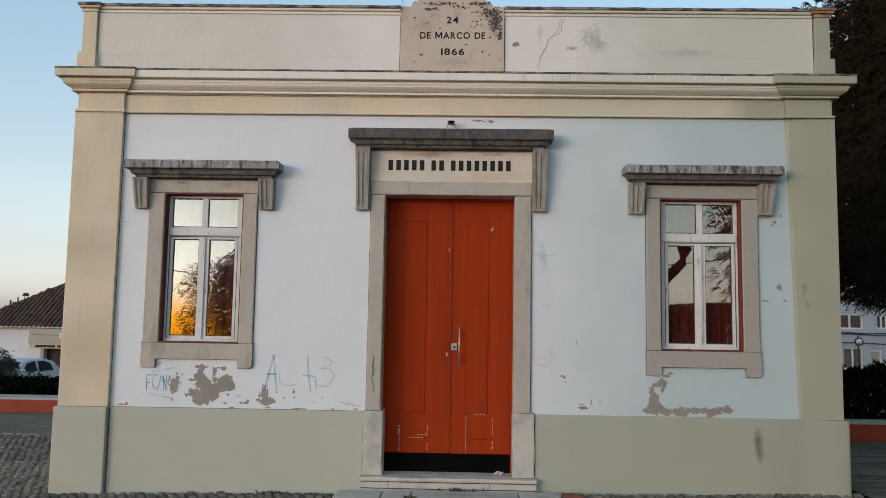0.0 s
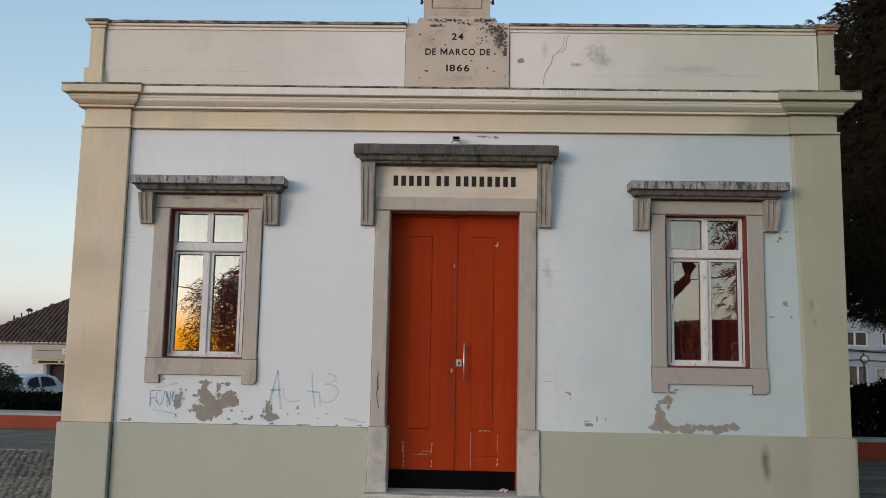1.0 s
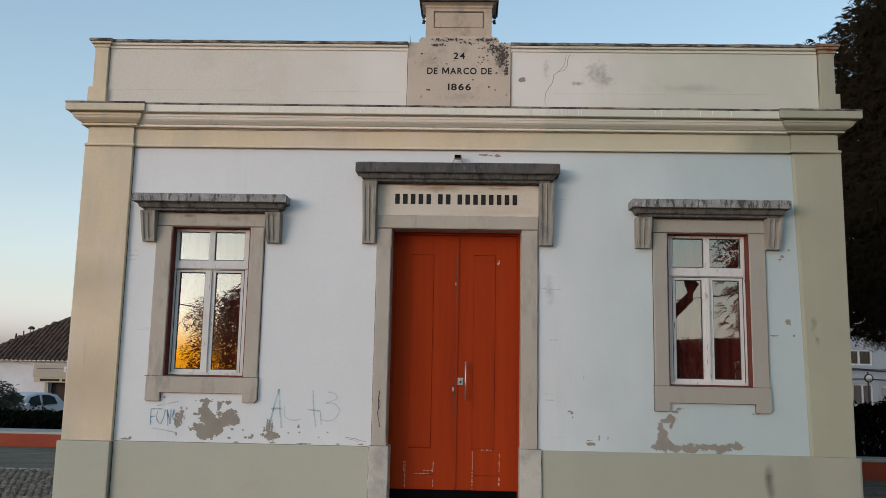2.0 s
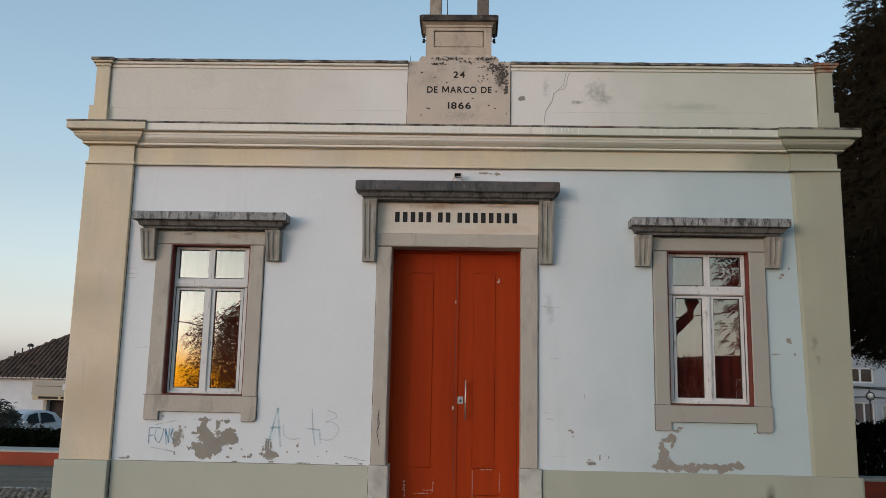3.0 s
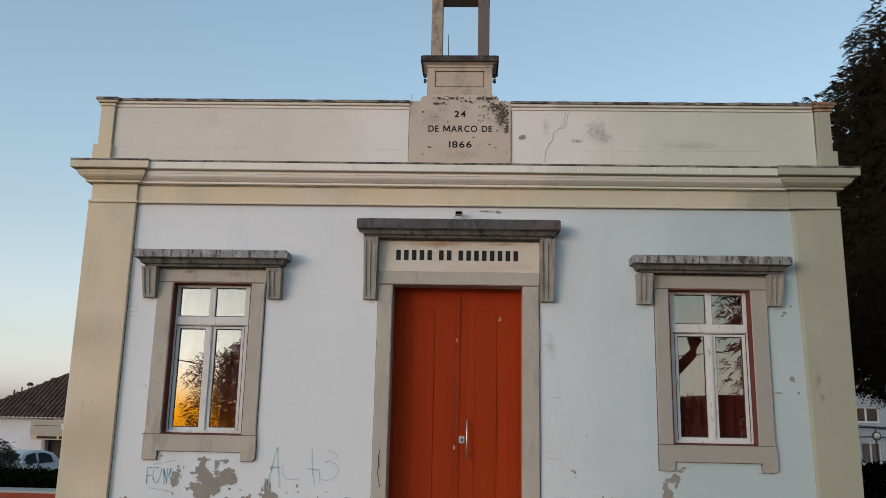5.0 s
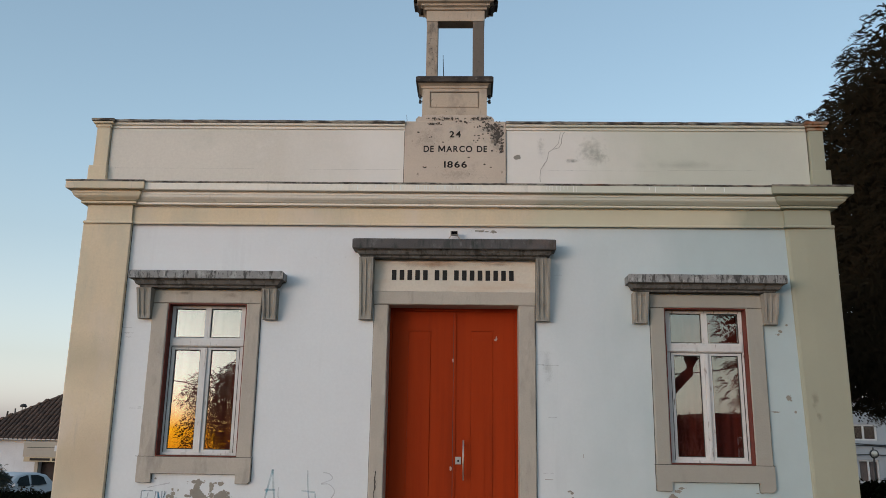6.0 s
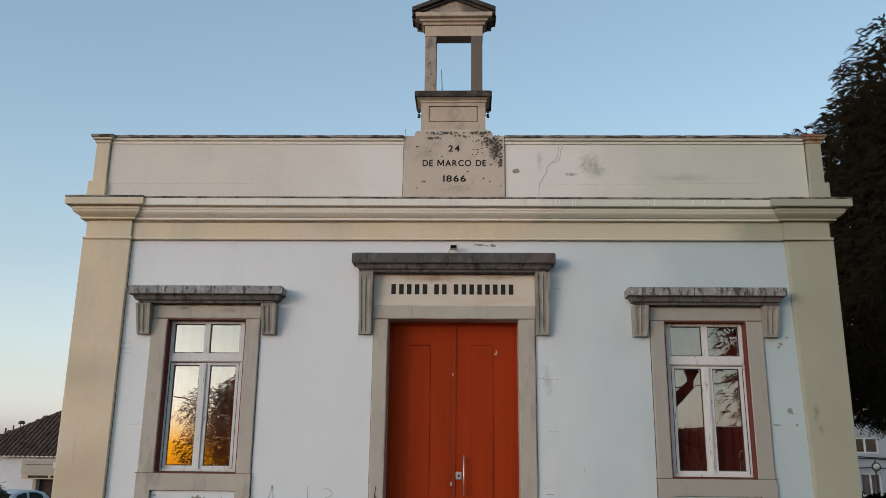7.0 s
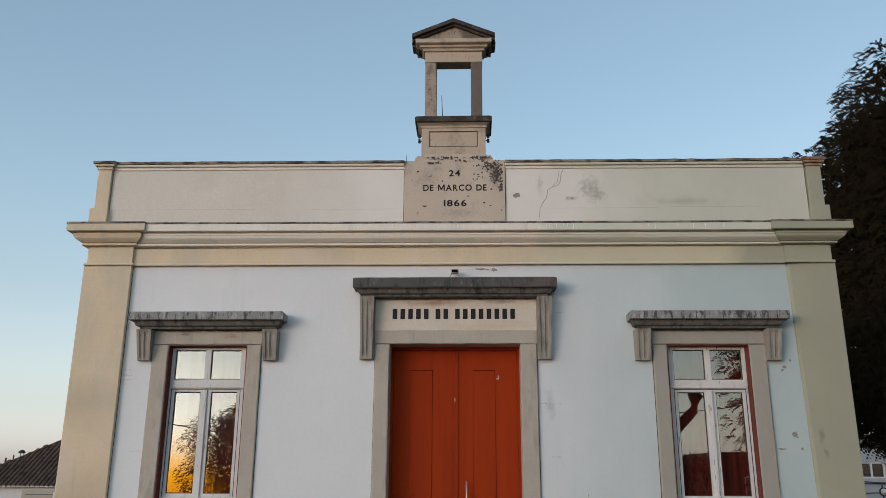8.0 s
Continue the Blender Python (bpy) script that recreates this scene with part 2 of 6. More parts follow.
TILE = mat("clay_roof_tile_brown", (0.22, 0.135, 0.095), (0.125, 0.082, 0.062), 3.0, 30, 0.9, 0.4, [((0.035, 0.03, 0.028), 4, V1, 0.5, 0.66, 0.8)], vary=0.65)
MORTAR = mat("white_tile_mortar", (0.62, 0.58, 0.53), (0.5, 0.47, 0.43), 5, 40, 0.95, 0.3)
# pale render greyed down, so the house's dim light sits in its colour
HOUSE_DIMMED = mat("house_render_dimmed", (0.46, 0.465, 0.475), (0.38, 0.385, 0.395), 0.8, 20, 0.9, 0.2, [((0.2, 0.2, 0.2), 1.0, VUP, 0.58, 0.8, 0.4)])
HOUSERED = mat("house_paint_dark_red", (0.12, 0.035, 0.026), (0.09, 0.028, 0.022), 0.8, 20, 0.9, 0.2)
HOUSEWHITE = mat("house_limewash", (0.68, 0.68, 0.69), (0.58, 0.58, 0.60), 0.8, 20, 0.9, 0.2, [((0.4, 0.38, 0.36), 1.0, VUP, 0.58, 0.8, 0.4)])
AWNING = mat("awning_beige", (0.42, 0.37, 0.30), (0.38, 0.34, 0.28), 2, 40, 0.8, 0.1)
SIGN = mat("sign_tan", (0.48, 0.38, 0.24), (0.45, 0.36, 0.23), 2, 40, 0.6, 0.05)
SHADE = mat("doorway_shade_dark_blind", (0.03, 0.022, 0.018), (0.05, 0.03, 0.025), 3, 40, 0.7, 0.1)
REDWALL = mat("low_wall_red_paint", (0.29, 0.058, 0.026), (0.23, 0.047, 0.022), 1.5, 40, 0.85, 0.3, [((0.12, 0.05, 0.04), 2.0, (1, 1, 3), 0.55, 0.75, 0.5)])
COPING = mat("coping_concrete_pale", (0.42, 0.41, 0.37), (0.34, 0.335, 0.30), 2, 40, 0.9, 0.3, [((0.2, 0.2, 0.2), 3, V1, 0.55, 0.7, 0.5)])
COBBLE = mat("cobble_granite", (0.45, 0.40, 0.32), (0.18, 0.16, 0.13), 3.0, 70, 0.9, 0.5, vary=0.75, spec=0.08)
GROUND = mat("earth_and_sand_joint", (0.075, 0.066, 0.055), (0.05, 0.045, 0.038), 0.7, 30, 0.95, 0.6, [((0.15, 0.13, 0.10), 0.12, V1, 0.5, 0.7, 0.7)])
ASPHALT = mat("worn_asphalt", (0.18, 0.157, 0.116), (0.12, 0.104, 0.078), 0.8, 90, 0.92, 0.6, [((0.27, 0.245, 0.20), 1.4, (0.5, 5, 1), 0.5, 0.66, 0.8), ((0.06, 0.058, 0.052), 2.2, (0.6, 5, 1), 0.55, 0.66, 0.7), ((0.05, 0.045, 0.04), 14, (0.7, 2, 1), 0.54, 0.62, 0.7)], spec=0.06)
BARK = mat("bark_dark", (0.055, 0.042, 0.033), (0.035, 0.028, 0.022), 6, 40, 0.95, 0.8, squash=(2, 2, 0.4), depth=0.02)
LEAF = mat("leaf_dark_green", (0.034, 0.032, 0.02), (0.065, 0.05, 0.031), 1.5, 20, 0.95, 0.0, vary=0.7, spec=0.0)
LEAF_HEDGE = mat("hedge_leaf", (0.010, 0.014, 0.007), (0.014, 0.018, 0.009), 1.5, 20, 0.95, 0.0, vary=0.6, spec=0.0)
LEAF_GREY = mat("shrub_leaf_grey_green", (0.09, 0.095, 0.075), (0.06, 0.065, 0.05), 1.5, 20, 0.7, 0.0, vary=0.6)
WEED = mat("weed_leaf", (0.05, 0.065, 0.02), (0.07, 0.07, 0.03), 4, 30, 0.7, 0.0, vary=0.5)
CARPAINT = mat("car_paint_pale_blue", (0.50, 0.52, 0.55), (0.46, 0.48, 0.51), 1, 80, 0.4, 0.0, spec=0.3)
CARWINDOW = mat("car_window_tinted", (0.018, 0.028, 0.034), (0.03, 0.042, 0.048), 1, 80, 0.3, 0.0, spec=0.12)
RUBBER = mat("rubber_black", (0.015, 0.015, 0.015), (0.02, 0.02, 0.02), 5, 60, 0.8, 0.1)
BRICK = mat("loose_brick_red", (0.24, 0.09, 0.06), (0.18, 0.07, 0.05), 6, 60, 0.9, 0.4)
LITTER = mat("litter_paper", (0.65, 0.62, 0.6), (0.6, 0.2, 0.15), 18, 60, 0.6, 0.1)


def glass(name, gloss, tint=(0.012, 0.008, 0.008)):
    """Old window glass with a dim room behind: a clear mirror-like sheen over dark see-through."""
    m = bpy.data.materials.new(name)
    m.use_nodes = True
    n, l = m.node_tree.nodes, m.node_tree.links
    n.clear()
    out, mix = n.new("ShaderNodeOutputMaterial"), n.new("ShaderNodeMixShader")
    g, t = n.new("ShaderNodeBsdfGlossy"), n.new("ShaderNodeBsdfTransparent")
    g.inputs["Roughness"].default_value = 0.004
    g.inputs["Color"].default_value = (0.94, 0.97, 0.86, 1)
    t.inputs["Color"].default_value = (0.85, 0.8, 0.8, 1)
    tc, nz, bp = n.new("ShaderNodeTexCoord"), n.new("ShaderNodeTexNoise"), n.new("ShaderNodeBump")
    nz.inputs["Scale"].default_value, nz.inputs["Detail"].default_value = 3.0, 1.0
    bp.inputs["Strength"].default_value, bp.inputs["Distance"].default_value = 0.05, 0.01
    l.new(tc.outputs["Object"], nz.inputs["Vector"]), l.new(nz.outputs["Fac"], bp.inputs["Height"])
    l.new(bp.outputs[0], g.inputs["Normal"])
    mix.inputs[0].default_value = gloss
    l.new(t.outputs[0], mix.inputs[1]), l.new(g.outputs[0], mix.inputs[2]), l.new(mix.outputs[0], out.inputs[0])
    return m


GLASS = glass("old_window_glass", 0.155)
CARGLASS = glass("dull_glass", 0.03)


def spray(name, colour, cover, scale):
    """Thin faded spray paint, patchy, letting the wall show through."""
    m = mat(name, colour, tuple(0.9 * c for c in colour), 6, 60, 0.9, 0.0)
    n, l = m.node_tree.nodes, m.node_tree.links
    nz, mr, tr, mx = n.new("ShaderNodeTexNoise"), n.new("ShaderNodeMapRange"), n.new("ShaderNodeBsdfTransparent"), n.new("ShaderNodeMixShader")
    nz.inputs["Scale"].default_value = scale
    tc = n.new("ShaderNodeTexCoord")
    l.new(tc.outputs["Object"], nz.inputs["Vector"])
    mr.inputs["From Min"].default_value, mr.inputs["From Max"].default_value = 0.3, 0.7
    mr.inputs["To Min"].default_value, mr.inputs["To Max"].default_value = cover * 0.3, cover
    l.new(nz.outputs["Fac"], mr.inputs["Value"]), l.new(mr.outputs[0], mx.inputs[0])
    l.new(tr.outputs[0], mx.inputs[1]), l.new(n["Principled BSDF"].outputs[0], mx.inputs[2])
    l.new(mx.outputs[0], n["Material Output"].inputs[0])
    return m


SPRAY_BLUE = spray("spray_paint_blue", (0.09, 0.30, 0.46), 0.72, 14)
SPRAY_TEAL = spray("spray_paint_teal_faded", (0.24, 0.50, 0.58), 0.46, 9)
SPRAY_GREY = spray("spray_paint_grey_faded", (0.46, 0.48, 0.56), 0.33, 9)
HAZE = spray("grey_green_mould_stain", (0.32, 0.31, 0.26), 0.24, 12)


# ---- building helpers ----
def part(name, bm, material, parent=None, label="", smooth=False):
    me = bpy.data.meshes.new(name)
    bmesh.ops.recalc_face_normals(bm, faces=bm.faces)
    bm.to_mesh(me)
    bm.free()
    for p in me.polygons:
        p.use_smooth = smooth
    me.materials.append(material)
    ob = new(name, me)
    if parent:
        ob.parent = parent
    if label:
        tagged(ob, label)
    return ob


def raw(name, verts, faces, material, parent=None, label="", smooth=False):
    me = bpy.data.meshes.new(name)
    me.from_pydata(verts, [], faces)
    me.materials.append(material)
    for p in me.polygons:
        p.use_smooth = smooth
    ob = new(name, me)
    if parent:
        ob.parent = parent
    if label:
        tagged(ob, label)
    return ob


def box(bm, x0, x1, y0, y1, z0, z1, bevel=0.0):
    vs = [bm.verts.new((x, y, z)) for z in (z0, z1) for y in (y0, y1) for x in (x0, x1)]
    fs = [bm.faces.new([vs[i] for i in q]) for q in ((0, 2, 3, 1), (4, 5, 7, 6), (0, 1, 5, 4), (2, 6, 7, 3), (0, 4, 6, 2), (1, 3, 7, 5))]
    if bevel:
        bmesh.ops.bevel(bm, geom=list({e for f in fs for e in f.edges}), offset=bevel, segments=2, affect="EDGES", profile=0.6)
    return bm


def block(*a, bevel=0.006):
    return box(bmesh.new(), *a, bevel=bevel)


def loft(bm, rings, closed=False, caps=False):
    """Quads between rings of equally many points."""
    rows = [[bm.verts.new(p) for p in r] for r in rings]
    k = len(rows[0])
    for a, b in zip(rows, rows[1:]):
        for i in range(k if closed else k - 1):
            j = (i + 1) % k
            bm.faces.new((a[i], a[j], b[j], b[i]))
    if caps:
        bm.faces.new(rows[0][::-1]), bm.faces.new(rows[-1])
    return bm


def tube(bm, pts, radii, sides=8):
    pts = [Vector(p) for p in pts]
    rings = []
    for i, p in enumerate(pts):
        d = (pts[min(i + 1, len(pts) - 1)] - pts[max(i - 1, 0)]).normalized()
        u = d.cross(Vector((0.31, 0.95, 0.02)) if abs(d.z) > 0.9 else Vector((0, 0, 1))).normalized()
        v = d.cross(u)
        rings.append([p + radii[i] * (math.cos(2 * math.pi * k / sides) * u + math.sin(2 * math.pi * k / sides) * v) for k in range(sides)])
    return loft(bm, rings, True, True)


def prism(bm, outline, y0, y1):
    """An outline in x, z pushed from y0 to y1."""
    a, b = [bm.verts.new((x, y0, z)) for x, z in outline], [bm.verts.new((x, y1, z)) for x, z in outline]
    bm.faces.new(a), bm.faces.new(b[::-1])
    for i in range(len(a)):
        j = (i + 1) % len(a)
        bm.faces.new((a[i], b[i], b[j], a[j]))
    return bm


def holed(bm, x0, x1, z0, z1, y0, y1, holes):
    """A wall from y0 to y1 with rectangular holes (x0, x1, z0, z1) right through it."""
    xs = sorted({x0, x1, *(v for h in holes for v in h[:2])})
    zs = sorted({z0, z1, *(v for h in holes for v in h[2:])})
    at = {}

    def v(x, y, z):
        if (x, y, z) not in at:
            at[x, y, z] = bm.verts.new((x, y, z))
        return at[x, y, z]

    def solid(i, k):
        if not (0 <= i < len(xs) - 1 and 0 <= k < len(zs) - 1):
            return False
        x, z = (xs[i] + xs[i + 1]) / 2, (zs[k] + zs[k + 1]) / 2
        return not any(h[0] < x < h[1] and h[2] < z < h[3] for h in holes)

    for i in range(len(xs) - 1):
        for k in range(len(zs) - 1):
            if not solid(i, k):
                continue
            a, b, c, d = xs[i], xs[i + 1], zs[k], zs[k + 1]
            for y in (y0, y1):
                bm.faces.new((v(a, y, c), v(b, y, c), v(b, y, d), v(a, y, d)))
            for (di, dk), (p, q) in {(-1, 0): ((a, c), (a, d)), (1, 0): ((b, c), (b, d)), (0, -1): ((a, c), (b, c)), (0, 1): ((a, d), (b, d))}.items():
                if not solid(i + di, k + dk):
                    bm.faces.new((v(p[0], y0, p[1]), v(q[0], y0, q[1]), v(q[0], y1, q[1]), v(p[0], y1, p[1])))
    return bm


def thing(name, label, category, at=(0, 0, 0), group="", kind=""):
    ob = new(name)
    ob.location = at
    ob.empty_display_size = 0.2
    return tagged(ob, label, category, group, kind)


def level(x, y):
    """The height of the ground: a faint slope along the front, falling away behind to the west."""
    z = 0.02 + 0.018 * max(-4.5, min(4.5, x)) + 0.004 * (max(-30, min(30, x)) - max(-4.5, min(4.5, x)))
    west = max(0.0, min(1.0, (-x - 3.0) / 3.0))
    near = max(0.0, min(1.0, (y - 4.0) / 6.0))
    far = max(0.0, min(1.0, (y - 13.0) / 9.0))
    return z - west * (0.28 * near + 0.96 * far * far * (3 - 2 * far))


# ---- ground ----
def build_ground():
    cuts = [-900, -500, -250, -120, -70, -45, -32, -26] + [v * 1.0 for v in range(-22, 27)] + [32, 45, 70, 120, 250, 500, 900]
    bm = bmesh.new()
    rows = [[bm.verts.new((x, y, level(x, y) - 0.05)) for x in cuts] for y in cuts]
    for a, b in zip(rows, rows[1:]):
        for i in range(len(cuts) - 1):
            bm.faces.new((a[i], a[i + 1], b[i + 1], b[i]))
    g = part("ground", bm, GROUND, None, smooth=True)
    tagged(g, "bare sandy earth ground sloping gently away", "ground", kind="structure")


build_ground()


def build_road():
    """Smooth worn asphalt behind the cobbles, on the west side and round the back."""
    bm = bmesh.new()
    xs, ys = [-40, -30, -22, -16, -12, -10, -8, -6, -5, -4.2], [4.45, 5.5, 6.5, 7.5, 8.5, 9.3, 9.98]
    rows = [[bm.verts.new((x, y, level(x, y) - 0.005)) for x in xs] for y in ys]
    for a, b in zip(rows, rows[1:]):
        for i in range(len(xs) - 1):
            bm.faces.new((a[i], a[i + 1], b[i + 1], b[i]))
    tagged(part("road", bm, ASPHALT, None, smooth=True), "worn grey asphalt lane beside the cobbled yard", "road", kind="structure")
    bm = bmesh.new()
    xs, ys = [4.2, 5, 6, 8, 11, 15, 20, 30], [-3, -1, 1, 2.4, 3.4, 3.98]
    rows = [[bm.verts.new((x, y, level(x, y) - 0.005)) for x in xs] for y in ys]
    for a, b in zip(rows, rows[1:]):
        for i in range(len(xs) - 1):
            bm.faces.new((a[i], a[i + 1], b[i + 1], b[i]))
    tagged(part("road", bm, ASPHALT, None, smooth=True), "dark asphalt lane in the shade of a tree", "road", kind="structure")


build_road()

# ---- the schoolhouse ----
school = thing("schoolhouse", "single-storey white limewashed schoolhouse with cream pilasters and belfry", "house")
WL, WR = -2.594, 2.61                      # centres of the two windows
WIN = (0.417, 1.493, 3.063)                 # half width, bottom, top of their openings
DX0, DX1, DZ0, DZ1 = -0.677, 0.682, 0.197, 3.071
OFF = {WL: 0.009, WR: -0.011}                # the openings sit a little off the centre of their stonework
holes = [(c + OFF[c] - WIN[0], c + OFF[c] + WIN[0], WIN[1], WIN[2]) for c in (WL, WR)] + [(DX0 - 0.06, DX1 + 0.06, DZ0 - 0.1, DZ1 + 0.06)]
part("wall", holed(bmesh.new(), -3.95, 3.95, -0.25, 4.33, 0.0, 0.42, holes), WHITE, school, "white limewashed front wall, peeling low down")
for side, x0, x1 in (("west", -3.95, -3.6), ("east", 3.6, 3.95)):
    part("side_wall", block(x0, x1, 0.425, 9.0, -0.25, 4.33, bevel=0), WHITE, school)
part("back_wall", block(-3.595, 3.595, 8.6, 9.0, -0.25, 4.33, bevel=0), WHITE, school)
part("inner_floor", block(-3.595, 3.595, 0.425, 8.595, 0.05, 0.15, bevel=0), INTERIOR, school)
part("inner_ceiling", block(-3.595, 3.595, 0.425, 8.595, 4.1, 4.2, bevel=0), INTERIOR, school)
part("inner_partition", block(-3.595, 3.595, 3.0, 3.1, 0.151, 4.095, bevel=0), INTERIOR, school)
# hipped roof, hidden from the front by the parapet
bm = bmesh.new()
loft(bm, [[(-4.1, 0.45, 4.34), (4.1, 0.45, 4.34), (4.1, 9.15, 4.34), (-4.1, 9.15, 4.34)], [(-0.6, 4.2, 5.7), (0.6, 4.2, 5.7), (0.6, 5.2, 5.7), (-0.6, 5.2, 5.7)]], True, True)
part("roof", bm, TILE, school, "low hipped clay tile roof")

PO, PI, PY = 3.985, 3.482, -0.055          # pilaster edges and face
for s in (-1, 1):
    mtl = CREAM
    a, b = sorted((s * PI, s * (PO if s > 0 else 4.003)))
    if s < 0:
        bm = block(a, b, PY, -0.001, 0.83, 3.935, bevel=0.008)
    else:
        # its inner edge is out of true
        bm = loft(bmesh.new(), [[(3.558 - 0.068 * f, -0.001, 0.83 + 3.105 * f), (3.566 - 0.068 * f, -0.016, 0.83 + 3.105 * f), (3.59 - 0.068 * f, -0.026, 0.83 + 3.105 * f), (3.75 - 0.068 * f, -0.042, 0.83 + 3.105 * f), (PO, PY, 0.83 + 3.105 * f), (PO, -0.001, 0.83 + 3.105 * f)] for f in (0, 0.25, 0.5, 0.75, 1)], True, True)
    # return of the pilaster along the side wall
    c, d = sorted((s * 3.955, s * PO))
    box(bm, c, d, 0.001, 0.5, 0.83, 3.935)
    part("pilaster", bm, mtl, school, "ochre cream painted corner pilaster" if s < 0 else "cream corner pilaster darkened to olive for its shade")
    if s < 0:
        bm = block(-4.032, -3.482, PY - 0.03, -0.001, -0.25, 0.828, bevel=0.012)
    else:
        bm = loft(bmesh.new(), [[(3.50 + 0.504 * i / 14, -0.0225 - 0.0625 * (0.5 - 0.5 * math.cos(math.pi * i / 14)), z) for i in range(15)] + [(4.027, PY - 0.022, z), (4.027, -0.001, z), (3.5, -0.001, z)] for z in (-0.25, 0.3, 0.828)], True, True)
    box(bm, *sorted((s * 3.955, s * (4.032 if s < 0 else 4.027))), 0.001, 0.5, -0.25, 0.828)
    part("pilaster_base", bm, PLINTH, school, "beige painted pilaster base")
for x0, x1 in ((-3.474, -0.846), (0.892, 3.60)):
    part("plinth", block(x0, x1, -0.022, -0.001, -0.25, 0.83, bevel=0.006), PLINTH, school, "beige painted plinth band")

# entablature: frieze and cornice, breaking forward over the pilasters
PROFILE = [(0.02, 3.918), (0.022, 3.93), (0.016, 3.945), (0.0, 3.95), (0.0, 4.112), (-0.012, 4.116), (-0.012, 4.122), (0.047, 4.124), (0.05, 4.128), (0.05, 4.142), (0.036, 4.144), (0.036, 4.149), (0.055, 4.152),
           (0.068, 4.162), (0.086, 4.172), (0.105, 4.19), (0.112, 4.212), (0.118, 4.216), (0.118, 4.234), (0.095, 4.237), (0.095, 4.247), (0.158, 4.249), (0.164, 4.254), (0.164, 4.326)]
CAPPROF = [(0.160, 4.3265), (0.168, 4.330), (0.168, 4.346), (0.15, 4.353), (0.0, 4.356)]


def run_wall(p, z, w=0.0):
    k = PI - p - 0.0015 if p > 0.001 else PI - 0.0015
    return [(-k, -0.02 - p, z), (-3.15, -0.02 - p, z)] + [(-3.0 + 6.0 * i / 24, -0.02 - p + w * 0.5 * noise.noise((i * 0.9, p * 9, z)), z) for i in range(25)] + [(3.15, -0.02 - p, z), (k, -0.02 - p, z)]


def run_end(s, p, z):
    o, i = PO + 1.16 * p - (0.010 if s < 0 else 0.026), PI - p
    return [(s * o, 0.45, z), (s * o, PY - p, z), (s * i, PY - p, z), (s * i, 0.0, z)]


def split(profile, path, lo, hi):
    pts = [q for q in profile if lo <= q[1] <= hi]
    return loft(bmesh.new(), [path(*q) for q in pts])


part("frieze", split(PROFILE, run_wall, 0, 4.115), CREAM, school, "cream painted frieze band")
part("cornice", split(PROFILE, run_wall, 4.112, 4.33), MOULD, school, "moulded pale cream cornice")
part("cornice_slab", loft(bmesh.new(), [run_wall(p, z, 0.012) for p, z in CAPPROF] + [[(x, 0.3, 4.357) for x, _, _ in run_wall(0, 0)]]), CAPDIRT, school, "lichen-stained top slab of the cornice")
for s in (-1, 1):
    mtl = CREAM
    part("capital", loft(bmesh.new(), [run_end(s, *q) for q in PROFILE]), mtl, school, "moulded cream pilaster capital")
    rings = [run_end(s, *q) for q in CAPPROF]
    rings.append([(s * 3.7, 0.45, 4.358), (s * 3.7, 0.2, 4.358), (s * 3.6, 0.2, 4.358), (s * 3.6, 0.3, 4.358)])
    part("capital_slab", loft(bmesh.new(), rings), CAPDIRT, school)

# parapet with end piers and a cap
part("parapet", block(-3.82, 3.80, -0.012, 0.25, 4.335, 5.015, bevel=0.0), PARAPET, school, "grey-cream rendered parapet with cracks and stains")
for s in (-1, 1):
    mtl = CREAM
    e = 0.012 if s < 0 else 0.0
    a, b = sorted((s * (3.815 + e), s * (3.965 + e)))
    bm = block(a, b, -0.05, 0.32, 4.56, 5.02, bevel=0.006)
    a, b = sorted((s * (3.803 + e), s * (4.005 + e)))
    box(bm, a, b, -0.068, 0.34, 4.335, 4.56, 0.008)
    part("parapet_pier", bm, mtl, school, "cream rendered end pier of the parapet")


LOWCAP = [(0.0, 5.008), (0.014, 5.010), (0.016, 5.034), (0.006, 5.036), (0.006, 5.041), (0.034, 5.043), (0.040, 5.052), (0.040, 5.066)]
TOPCAP = [(0.036, 5.0665), (0.055, 5.069), (0.057, 5.092), (0.04, 5.102)]


def cap(x0, x1, y, prof, jag):
    n = max(2, int((x1 - x0) / 0.09))
    rings = []
    for p, z in prof:
        rings.append([(x0 + (x1 - x0) * i / n, y - p + jag * 0.014 * noise.noise((x0 + i * 0.8, z * 7, 2.0)), z + (jag * 0.006 * noise.noise((x0 + i * 1.3, 3.0, 1.0)) if z > 5.08 else 0)) for i in range(n + 1)])
    rings.append([(q[0], 0.30, rings[-1][0][2] + 0.001) for q in rings[-1]])
    return loft(bmesh.new(), rings)


for x0, x1 in ((-3.81, -0.555), (0.555, 3.79)):
    under = part("parapet_cap", cap(x0, x1, -0.012, LOWCAP, 0), MOULD, school, "moulded cream parapet cap")
    part("cap_edge", cap(x0, x1, -0.012, TOPCAP, 1), CAPDIRT, under, "top edge of the cap blackened by lichen")
